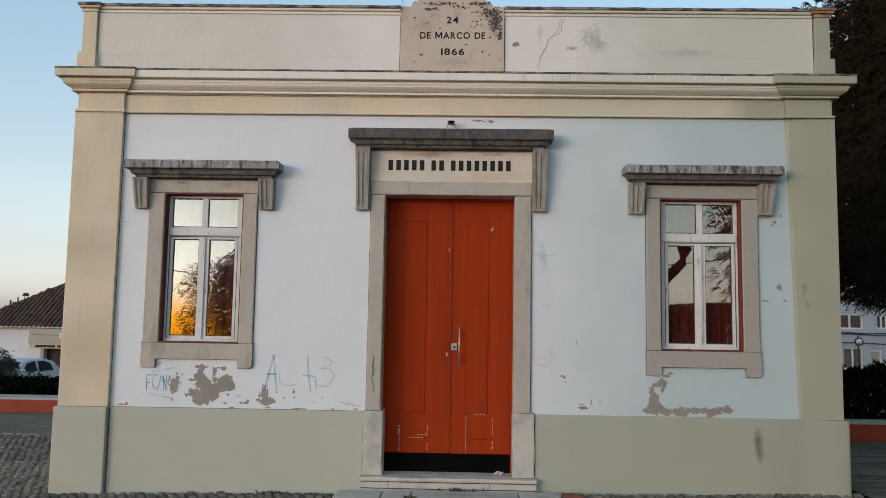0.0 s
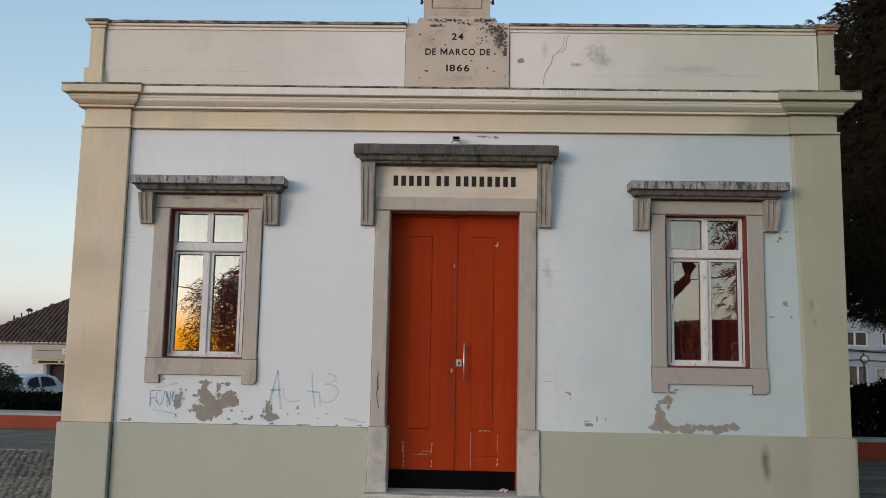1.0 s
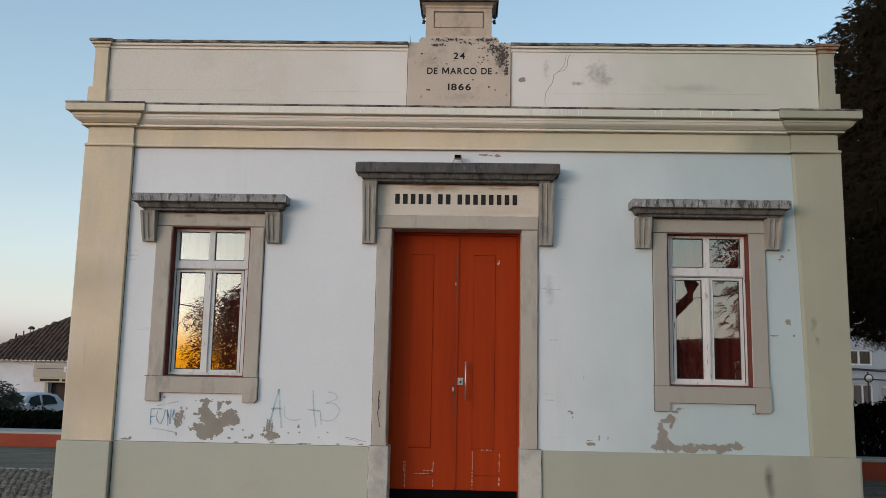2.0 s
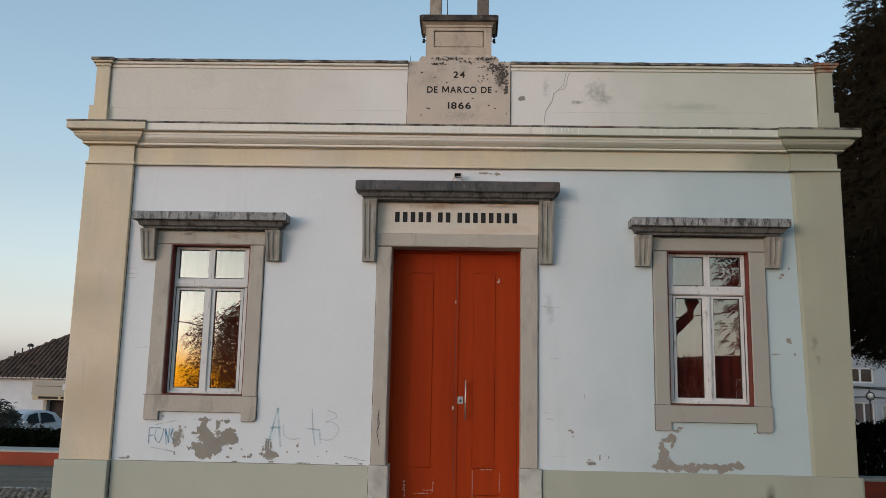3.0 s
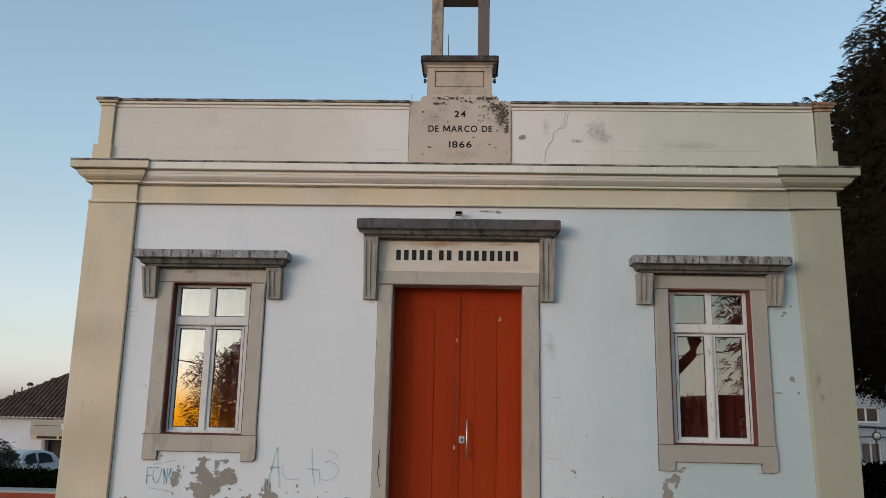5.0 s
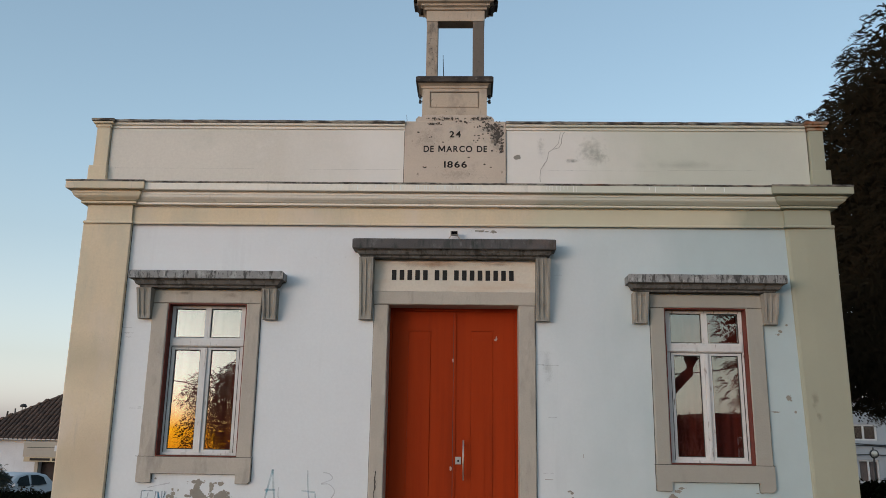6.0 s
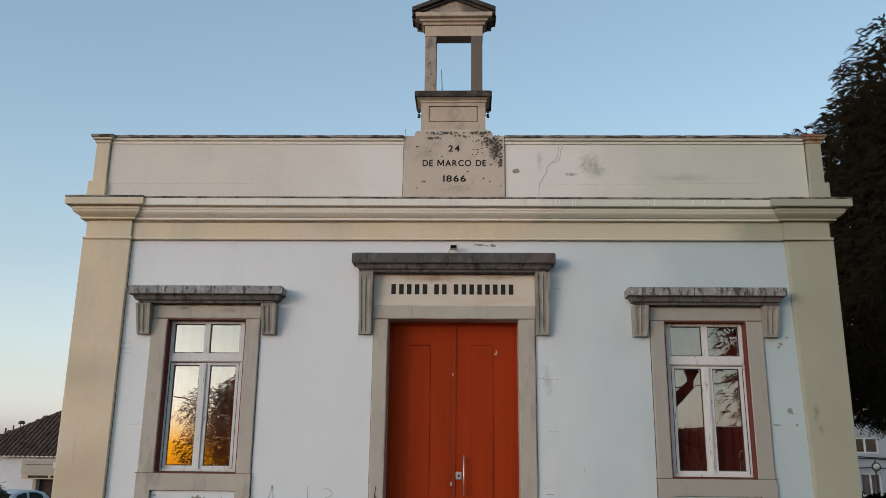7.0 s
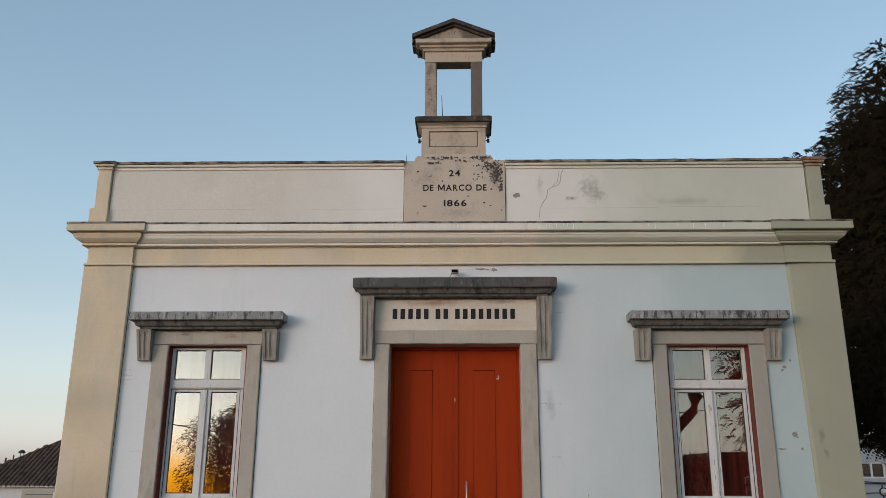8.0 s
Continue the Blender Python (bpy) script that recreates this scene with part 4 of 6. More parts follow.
part("lens", block(-0.031, 0.031, -0.031, -0.0265, 0.064, 0.094, bevel=0.002), KICK, lamp, "dark lamp glass")
for s in (-1, 1):
    part("bracket_arm", tube(bmesh.new(), [(s * 0.03, 0, 0.06), (s * 0.068, 0, 0.0)], [0.006, 0.006], 6), STONE, lamp)


# ---- wear on the front: peeled plaster, spray paint, cracks ----
def blotch(name, spots, y, material, parent, lab, cell=0.005, rough=0.30, grain=22.0, seed=0.0):
    """A ragged flake-edged patch, the union of noisy ellipses (x, z, rx, rz)."""
    x0, x1 = min(s[0] - 1.4 * s[2] for s in spots), max(s[0] + 1.4 * s[2] for s in spots)
    z0, z1 = min(s[1] - 1.4 * s[3] for s in spots), max(s[1] + 1.4 * s[3] for s in spots)
    nx, nz = int((x1 - x0) / cell) + 1, int((z1 - z0) / cell) + 1

    def inside(x, z):
        v = min(math.hypot((x - a) / c, (z - b) / d) for a, b, c, d in spots)
        return v + rough * 1.6 * noise.noise((x * grain * 0.5, z * grain * 0.5, seed)) + rough * noise.noise((x * grain * 1.7, z * grain * 1.7, seed + 4)) < 1.0

    cells = {(i, k) for i in range(nx) for k in range(nz) if inside(x0 + (i + 0.5) * cell, z0 + (k + 0.5) * cell)}

    def sheet(some, nm, tx):
        at, verts, faces = {}, [], []
        for i, k in some:
            q = []
            for a, b in ((i, k), (i + 1, k), (i + 1, k + 1), (i, k + 1)):
                if (a, b) not in at:
                    at[a, b] = len(verts)
                    verts.append((x0 + a * cell, y, z0 + b * cell))
                q.append(at[a, b])
            faces.append(q)
        return raw(nm, verts, faces, material, parent, tx)

    crumbs = []
    while cells:
        todo = [min(cells)]
        got = []
        cells.discard(todo[0])
        while todo:
            i, k = todo.pop()
            got.append((i, k))
            for q in ((i + 1, k), (i - 1, k), (i, k + 1), (i, k - 1), (i + 1, k + 1), (i - 1, k - 1), (i + 1, k - 1), (i - 1, k + 1)):
                if q in cells:
                    cells.discard(q)
                    todo.append(q)
        if len(got) * cell * cell > 0.0012:
            sheet(sorted(got), name, lab)
        else:
            crumbs += got
    if crumbs:
        tagged(sheet(sorted(crumbs), "chipping", "tiny scattered flakes and chips"), kind="stuff")


def stroke(bm, pts, y, w, smooth=True):
    """A ribbon of width w through points (x, z) on the face at y."""
    if smooth and len(pts) > 2:
        out = []
        for i in range(len(pts) - 1):
            p0, p1, p2, p3 = pts[max(i - 1, 0)], pts[i], pts[i + 1], pts[min(i + 2, len(pts) - 1)]
            for k in range(6):
                t = k / 6
                out.append(tuple(0.5 * (2 * p1[j] + (p2[j] - p0[j]) * t + (2 * p0[j] - 5 * p1[j] + 4 * p2[j] - p3[j]) * t * t + (3 * p1[j] - p0[j] - 3 * p2[j] + p3[j]) * t ** 3) for j in (0, 1)))
        pts = out + [pts[-1]]
    a, b = [], []
    for i, p in enumerate(pts):
        q, r = pts[max(i - 1, 0)], pts[min(i + 1, len(pts) - 1)]
        d = Vector((r[0] - q[0], r[1] - q[1])).normalized()
        ww = w * (1 + 0.3 * noise.noise((i * 0.4, w * 99, pts[0][0])))
        a.append((p[0] - d.y * ww / 2, y, p[1] + d.x * ww / 2)), b.append((p[0] + d.y * ww / 2, y, p[1] - d.x * ww / 2))
    return loft(bm, [a, b])


WY = -0.0025
blotch("peeled_patch", [(-2.53, 0.92, 0.115, 0.06), (-2.58, 0.975, 0.10, 0.05), (-2.47, 0.965, 0.12, 0.06), (-2.43, 1.03, 0.16, 0.06), (-2.52, 1.075, 0.085, 0.07), (-2.29, 1.09, 0.085, 0.075), (-2.25, 1.055, 0.07, 0.045), (-2.555, 1.15, 0.06, 0.05), (-2.55, 1.20, 0.03, 0.05)],
       WY - 0.0002, RENDER, school, "patch of peeled limewash over grey render", rough=0.29, grain=42, seed=1, cell=0.0035)
blotch("peeled_patch", [(-2.81, 1.078, 0.042, 0.055), (-2.827, 1.02, 0.028, 0.04), (-2.79, 1.13, 0.02, 0.016)], WY - 0.0004, RENDER, school, "small patch of peeled limewash", seed=2, rough=0.55, grain=55, cell=0.0035)
blotch("peeled_patch", [(-2.55, 1.25, 0.075, 0.018), (-2.52, 1.235, 0.02, 0.03), (-2.404, 1.20, 0.022, 0.045), (-2.325, 1.243, 0.04, 0.026), (-2.405, 1.125, 0.03, 0.035), (-2.63, 1.115, 0.035, 0.014)], WY - 0.0006, RENDER, school, "small flakes of peeled limewash", seed=3, rough=0.6, grain=50, cell=0.0035)
blotch("peeled_patch", [(-1.86, 0.915, 0.085, 0.035), (-1.90, 1.0, 0.012, 0.06), (-1.875, 0.98, 0.010, 0.07), (-1.85, 0.97, 0.010, 0.08), (-1.93, 0.97, 0.02, 0.03), (-1.78, 0.91, 0.03, 0.02)], WY - 0.0008, RENDER, school, "small patch of peeled limewash above the plinth", seed=4, rough=0.5, grain=40, cell=0.004)
blotch("peeled_patch", [(-2.116, 0.890, 0.022, 0.008), (-2.067, 0.889, 0.026, 0.014), (-2.05, 0.905, 0.014, 0.018), (-1.679, 0.948, 0.010, 0.010), (-1.563, 0.952, 0.011, 0.010), (-1.575, 1.015, 0.012, 0.020), (-1.277, 0.957, 0.009, 0.008), (-1.363, 0.91, 0.010, 0.009), (-1.85, 0.845, 0.03, 0.007), (-1.529, 0.840, 0.06, 0.006), (-1.173, 0.845, 0.02, 0.006), (-0.929, 0.846, 0.03, 0.007), (-2.21, 0.84, 0.03, 0.006), (-2.979, 1.279, 0.010, 0.010), (-2.799, 1.174, 0.009, 0.012), (-2.737, 1.167, 0.010, 0.009), (-2.831, 0.912, 0.010, 0.014), (-2.258, 0.968, 0.020, 0.012), (-2.284, 0.882, 0.014, 0.009), (-2.148, 0.964, 0.009, 0.008)], WY - 0.0010, RENDER, school, "scattered chips in the limewash", seed=5, rough=0.5, grain=60, cell=0.0035)
blotch("peeled_patch", [(-3.36, 0.852, 0.05, 0.007), (-3.31, 0.86, 0.015, 0.012)], WY - 0.0012, RENDER, school, "scattered chips in the limewash", seed=6, rough=0.6, grain=30)
blotch("peeled_patch", [(2.085, 1.06, 0.028, 0.065), (2.105, 0.985, 0.055, 0.075), (2.115, 0.905, 0.105, 0.06), (2.21, 0.880, 0.085, 0.035)], WY - 0.0014, RENDER, school, "patch of peeled limewash over grey render", seed=7, rough=0.34, grain=44, cell=0.004)
blotch("peeled_patch", [(2.36, 0.878, 0.11, 0.038), (2.545, 0.898, 0.15, 0.032), (2.70, 0.885, 0.09, 0.045), (2.83, 0.91, 0.07, 0.036)], WY - 0.0016, RENDER, school, "long strip of peeled limewash above the plinth", seed=8, rough=0.40, grain=44, cell=0.004)
blotch("peeled_patch", [(2.14, 1.14, 0.05, 0.025), (2.195, 1.165, 0.045, 0.04), (2.235, 1.235, 0.035, 0.016), (2.28, 1.268, 0.035, 0.012), (2.19, 1.10, 0.015, 0.03)], WY - 0.0018, RENDER, school, "patch of peeled limewash under the sill", seed=9, rough=0.5, grain=44, cell=0.0035)
blotch("peeled_patch", [(1.40, 0.905, 0.05, 0.02), (1.38, 0.935, 0.03, 0.006), (1.47, 0.96, 0.006, 0.03), (1.56, 0.96, 0.005, 0.03)], WY - 0.0020, RENDER, school, "small patch of peeled limewash", seed=10, rough=0.6, grain=34)
blotch("peeled_patch", [(1.18, 1.22, 0.018, 0.008), (1.20, 1.205, 0.012, 0.012), (1.21, 1.16, 0.012, 0.010), (0.98, 1.33, 0.04, 0.003), (1.32, 1.56, 0.003, 0.02)], WY - 0.0022, RENDER, school, "scattered chips in the limewash", seed=11, rough=0.5, grain=34)
blotch("peeled_patch", [(3.33, 2.80, 0.03, 0.02), (3.36, 2.83, 0.016, 0.012), (3.43, 2.90, 0.012, 0.01), (3.40, 2.16, 0.03, 0.028), (3.26, 2.02, 0.04, 0.008), (3.45, 2.02, 0.012, 0.012), (3.02, 1.232, 0.022, 0.007), (3.055, 1.230, 0.014, 0.006)], WY - 0.0024, RENDER, school, "scattered chips in the limewash", seed=12, rough=0.55, grain=36)
blotch("peeled_patch", [(0.26, 3.875, 0.06, 0.008), (0.42, 3.862, 0.05, 0.014), (0.36, 3.868, 0.03, 0.008)], WY - 0.0026, RENDER, school, "scattered chips in the limewash", seed=13, rough=0.6, grain=36)
blotch("peeled_patch", [(-3.43, 2.80, 0.05, 0.005), (-3.42, 2.745, 0.05, 0.005), (-3.41, 2.70, 0.045, 0.005), (-3.27, 1.97, 0.05, 0.006), (-3.22, 1.985, 0.02, 0.006)], WY - 0.003, HAZE, school, "scattered scratches in the limewash", seed=29, rough=0.6, grain=40, cell=0.004)
blotch("peeled_patch", [(0.90, 2.464, 0.05, 0.005), (0.99, 2.455, 0.05, 0.004), (1.06, 2.456, 0.04, 0.004), (1.02, 1.935, 0.05, 0.004), (0.97, 1.39, 0.045, 0.004), (1.05, 0.963, 0.07, 0.004), (1.10, 3.40, 0.05, 0.004)], WY - 0.0032, HAZE, school, "scattered scratches in the limewash", seed=30, rough=0.6, grain=40, cell=0.004)
# stains, and one painted shadow
LICHEN = mat("black_lichen", (0.07, 0.06, 0.052), (0.12, 0.10, 0.085), 30, 90, 0.95, 0.0)


def stain(x, z, rx, rz, y, colour, amount, seed, lab, patchy=9.0, reach=0.0):
    """A soft-edged stain, tint or painted shadow on the face at y, thin in the middle and fading outwards."""
    m = mat("stain", colour, tuple(0.85 * c for c in colour), 6, 60, 0.92, 0.0)
    n, l = m.node_tree.nodes, m.node_tree.links
    tc, mp, ln = n.new("ShaderNodeTexCoord"), n.new("ShaderNodeMapping"), n.new("ShaderNodeVectorMath")
    mp.inputs["Scale"].default_value = (1 / (reach or rx), 0, 1 / rz)
    ln.operation = "LENGTH"
    l.new(tc.outputs["Object"], mp.inputs["Vector"]), l.new(mp.outputs[0], ln.inputs[0])
    nz, warp, fall = n.new("ShaderNodeTexNoise"), n.new("ShaderNodeMath"), n.new("ShaderNodeMapRange")
    nz.noise_dimensions = "4D"
    nz.inputs["W"].default_value, nz.inputs["Scale"].default_value, nz.inputs["Detail"].default_value = seed, patchy, 6.0
    l.new(tc.outputs["Object"], nz.inputs["Vector"])
    warp.operation = "MULTIPLY_ADD"
    warp.inputs[1].default_value = 1.5
    l.new(nz.outputs["Fac"], warp.inputs[0]), l.new(ln.outputs["Value"], warp.inputs[2])
    fall.interpolation_type = "SMOOTHSTEP"
    fall.inputs["From Min"].default_value, fall.inputs["From Max"].default_value = 0.55, 1.45
    fall.inputs["To Min"].default_value, fall.inputs["To Max"].default_value = amount, 0.0
    l.new(warp.outputs[0], fall.inputs["Value"])
    tr, mx = n.new("ShaderNodeBsdfTransparent"), n.new("ShaderNodeMixShader")
    l.new(fall.outputs[0], mx.inputs[0]), l.new(tr.outputs[0], mx.inputs[1]), l.new(n["Principled BSDF"].outputs[0], mx.inputs[2])
    l.new(mx.outputs[0], n["Material Output"].inputs[0])
    ob = raw("stain", [(-rx, 0, -rz), (rx, 0, -rz), (rx, 0, rz), (-rx, 0, rz)], [(0, 1, 2, 3)], m, school, lab)
    ob.location = (x, y, z)


stain(3.135, 0.60, 0.10, 0.29, -0.0245, (0.10, 0.085, 0.07), 0.52, 1.0, "dark streak of damp on the plinth", 3.0)
stain(3.155, 0.46, 0.085, 0.18, -0.0251, (0.10, 0.085, 0.07), 0.36, 2.0, "dark streak of damp on the plinth", 3.0)
stain(1.48, 4.79, 0.26, 0.26, -0.0145, (0.36, 0.36, 0.29), 0.30, 3.0, "grey mould stain on the parapet", 22.0)
stain(1.56, 4.70, 0.18, 0.14, -0.0149, (0.32, 0.32, 0.25), 0.28, 4.0, "grey mould stain on the parapet", 26.0)
stain(1.27, 4.66, 0.13, 0.045, -0.0147, (0.30, 0.29, 0.24), 0.5, 5.0, "grey mould stain on the parapet", 16.0)
stain(0.935, 4.83, 0.07, 0.22, -0.0151, (0.40, 0.39, 0.35), 0.22, 6.0, "grey mould stain on the parapet", 30.0)
stain(2.45, 4.62, 0.75, 0.10, -0.0145, (0.44, 0.44, 0.36), 0.20, 7.0, "faint damp stain on the parapet", 5.0)
stain(3.63, 2.14, 0.07, 0.16, PY - 0.0025, (0.24, 0.23, 0.18), 0.30, 10.0, "grey mould stain on the pilaster", 16.0)
stain(3.66, 1.97, 0.05, 0.08, PY - 0.0027, (0.24, 0.23, 0.18), 0.30, 11.0, "grey mould stain on the pilaster", 16.0)
stain(-3.742, 2.50, 0.248, 0.55, PY - 0.0025, (0.44, 0.46, 0.385), 0.18, 12.0, "greenish damp band across the pilaster", 1.5, 0.9)
stain(-3.742, 1.45, 0.248, 0.61, PY - 0.0027, (0.52, 0.43, 0.335), 0.18, 13.0, "browner tint on the lower part of the pilaster", 1.2, 1.2)
stain(0.45, 4.93, 0.13, 0.26, -0.0368, (0.09, 0.075, 0.065), 0.75, 20.0, "black lichen on the tablet", 26.0)
stain(-0.30, 4.90, 0.25, 0.25, -0.0368, (0.30, 0.25, 0.21), 0.18, 21.0, "dark pitting on the tablet", 30.0)
stain(0.05, 4.50, 0.45, 0.12, -0.0369, (0.30, 0.25, 0.21), 0.18, 22.0, "dark pitting on the tablet", 30.0)
stain(-0.25, 3.50, 0.58, 0.075, -0.0187, (0.42, 0.22, 0.10), 0.42, 23.0, "orange rust stain along the top of the panel", 7.0)
stain(0.45, 3.51, 0.40, 0.045, -0.0189, (0.42, 0.24, 0.12), 0.35, 24.0, "orange rust stain along the top of the panel", 9.0)
stain(-2.35, 3.15, 0.20, 0.06, -0.0335, (0.42, 0.25, 0.14), 0.30, 25.0, "rusty stain on the window lintel", 8.0)
# the hood's shadow on the left of the lintel, painted as a dark mark
stain(-2.85, 3.17, 0.16, 0.04, -0.0335, (0.08, 0.07, 0.06), 0.45, 26.0, "painted shadow under the hood", 14.0)
stain(0.98, 2.45, 0.12, 0.32, -0.0029, (0.50, 0.52, 0.52), 0.22, 17.0, "grey scuff beside the door stone", 9.0)
# whitish drips under the cornice lip
DRIP = mat("pale_lime_run", (0.86, 0.85, 0.80), (0.78, 0.77, 0.72), 20, 60, 0.9, 0.0)
rnd = random.Random(12)
for lo, hi, many in ((-0.42, 0.10, 13), (0.95, 1.32, 9), (-1.3, -0.5, 6), (1.9, 2.9, 6)):
    for k in range(many):
        x = lo + (hi - lo) * (k + rnd.random()) / many
        drop = rnd.uniform(0.03, 0.065)
        part("drip", stroke(bmesh.new(), [(x, 4.322), (x + rnd.uniform(-.004, .004), 4.322 - drop * 0.5), (x, 4.322 - drop)], -0.1862 - 0.0001 * k, rnd.uniform(0.004, 0.010), False), DRIP, school, "thin lime run under the cornice lip")
blotch("lichen_patch", [(0.41, 5.04, 0.085, 0.04), (0.47, 4.95, 0.045, 0.08), (0.50, 4.82, 0.02, 0.06)], -0.0372, LICHEN, school, "black lichen on the tablet", seed=17, rough=1.1, grain=75, cell=0.0045)
blotch("lichen_patch", [(-0.25, 5.08, 0.05, 0.012), (0.08, 5.10, 0.05, 0.010), (-0.12, 5.14, 0.13, 0.010), (0.28, 5.14, 0.09, 0.014)], -0.0415, LICHEN, school, "black lichen on the stone crest", seed=18, rough=1.4, grain=85, cell=0.0045)
rnd = random.Random(31)
pits = [(-0.40, 4.98), (-0.21, 5.085), (-0.18, 5.09), (-0.275, 4.92), (-0.26, 4.925), (-0.13, 4.865), (-0.34, 4.58), (-0.32, 4.575), (0.15, 4.69), (0.40, 4.77), (0.32, 4.61), (0.39, 4.58)]
pits += [(0.20 + 0.30 * rnd.random(), 4.86 + 0.25 * rnd.random()) for _ in range(26)]
blotch("lichen_patch", [(x, z, rnd.uniform(0.006, 0.016), rnd.uniform(0.004, 0.009)) for x, z in pits], -0.0374, LICHEN, school, "small dark pits in the tablet", seed=41, rough=0.5, grain=90, cell=0.004)
blotch("chipped_hole", [(0.675, 4.70, 0.035, 0.02), (0.69, 4.715, 0.02, 0.015)], -0.0146, RENDER, school, "chipped hole in the parapet render", seed=19)


def tag(lines, mtl, w, lab, y=-0.004):
    for n, ln in enumerate(lines):
        part("graffiti_stroke", stroke(bmesh.new(), ln, y - 0.0003 * n, w), mtl, school, lab)


tag([[(-3.106, 0.995), (-3.108, 1.08), (-3.11, 1.155)], [(-3.11, 1.155), (-3.05, 1.158), (-2.992, 1.157)], [(-3.102, 1.078), (-3.057, 1.086)]], SPRAY_BLUE, 0.011, "blue spray-painted letter")
tag([[(-3.04, 1.141), (-3.046, 1.063), (-3.004, 1.01), (-2.972, 1.08), (-2.962, 1.152)]], SPRAY_BLUE, 0.011, "blue spray-painted letter")
tag([[(-2.925, 0.992), (-2.942, 1.152)], [(-2.942, 1.152), (-2.92, 1.08), (-2.902, 1.008)], [(-2.902, 1.008), (-2.901, 1.159)]], SPRAY_BLUE, 0.011, "blue spray-painted letter")
tag([[(-2.874, 1.159), (-2.876, 1.076)], [(-2.858, 1.153), (-2.89, 1.082)], [(-2.89, 1.082), (-2.844, 1.029)]], SPRAY_BLUE, 0.010, "blue spray-painted letter")
tag([[(-3.053, 1.189), (-2.955, 1.21), (-2.828, 1.237)], [(-3.08, 0.963), (-2.962, 0.946), (-2.833, 0.923)]], SPRAY_GREY, 0.010, "faded blue spray-painted line")
tag([[(-1.873, 1.042), (-1.833, 1.219), (-1.794, 1.384)], [(-1.794, 1.384), (-1.777, 1.201), (-1.75, 0.994)], [(-1.865, 1.184), (-1.812, 1.187), (-1.757, 1.186)]], SPRAY_TEAL, 0.019, "faded teal spray-painted letter")
tag([[(-1.725, 1.212), (-1.726, 1.125), (-1.685, 1.084), (-1.616, 1.073), (-1.558, 1.086)]], SPRAY_GREY, 0.012, "faded spray-painted letter")
tag([[(-1.441, 1.38), (-1.43, 1.207), (-1.40, 1.012)], [(-1.493, 1.183), (-1.425, 1.177), (-1.356, 1.17)], [(-1.356, 1.16), (-1.346, 1.036)]], SPRAY_TEAL, 0.014, "faded teal spray-painted letter")
tag([[(-1.284, 1.364), (-1.215, 1.346), (-1.194, 1.298), (-1.30, 1.252), (-1.222, 1.249), (-1.162, 1.183), (-1.208, 1.10), (-1.275, 1.072), (-1.354, 1.084)]], SPRAY_GREY, 0.011, "faded spray-painted letter")
# cracks in the parapet render
bm = bmesh.new()
stroke(bm, [(1.195, 4.995), (1.173, 4.96), (1.162, 4.91), (1.16, 4.865), (1.13, 4.813), (1.10, 4.805), (1.063, 4.794), (1.017, 4.762), (1.01, 4.71), (0.996, 4.66), (0.972, 4.634), (0.954, 4.596)], -0.0152, 0.0055, False)
stroke(bm, [(1.15, 4.99), (1.14, 4.93), (1.125, 4.86), (1.063, 4.797)], -0.0152, 0.004, False)
stroke(bm, [(0.972, 4.63), (0.93, 4.56), (0.92, 4.47), (0.925, 4.42)], -0.0152, 0.005, False)
part("crack", bm, RENDER, school, "branching crack in the parapet render")
for k, (xa, xb, zz) in enumerate(((-3.79, -2.2, 4.562), (-1.6, -0.6, 4.555), (1.0, 2.2, 4.552), (2.3, 3.3, 4.56))):
    part("hairline", stroke(bmesh.new(), [(xa + (xb - xa) * i / 14, zz + 0.006 * noise.noise((i * 0.8, k, 3.0))) for i in range(15)], -0.0143, 0.004, False), HAZE, school, "faint horizontal line in the render")
bm = bmesh.new()
stroke(bm, [(-0.753, 1.387), (-0.764, 1.295), (-0.759, 1.218), (-0.771, 1.166), (-0.756, 1.101), (-0.741, 1.024)], -0.0365, 0.007, False)
stroke(bm, [(-0.766, 1.33), (-0.745, 1.26), (-0.755, 1.20)], -0.0366, 0.004, False)
part("crack", bm, JOINT, school, "jagged crack in the stone door jamb")
bm = bmesh.new()
stroke(bm, [(-1.10, 0.915), (-1.03, 0.906), (-0.986, 0.90), (-0.93, 0.882), (-0.881, 0.876)], -0.0032, 0.005, False)
stroke(bm, [(-1.06, 0.895), (-1.0, 0.889), (-0.95, 0.868)], -0.0032, 0.003, False)
part("crack", bm, RENDER, school, "fine crack in the limewash above the plinth")
# dirt-filled joints round the stonework and pilasters
def joint(pts, y, w=0.006):
    fine = [(a[0] + (c[0] - a[0]) * i / 12 + 0.0018 * noise.noise((i * 1.3, a[0], a[1])), a[1] + (c[1] - a[1]) * i / 12 + 0.0018 * noise.noise((i * 1.1, a[1], 5))) for a, c in zip(pts, pts[1:]) for i in range(12)] + [pts[-1]]
    part("joint", stroke(bmesh.new(), fine, y, w, False), JOINT, school)


joint([(-3.481, 0.835), (-3.481, 3.915)], -0.0035, 0.007)
joint([(-3.471, -0.05), (-3.471, 0.825)], -0.0245, 0.007)
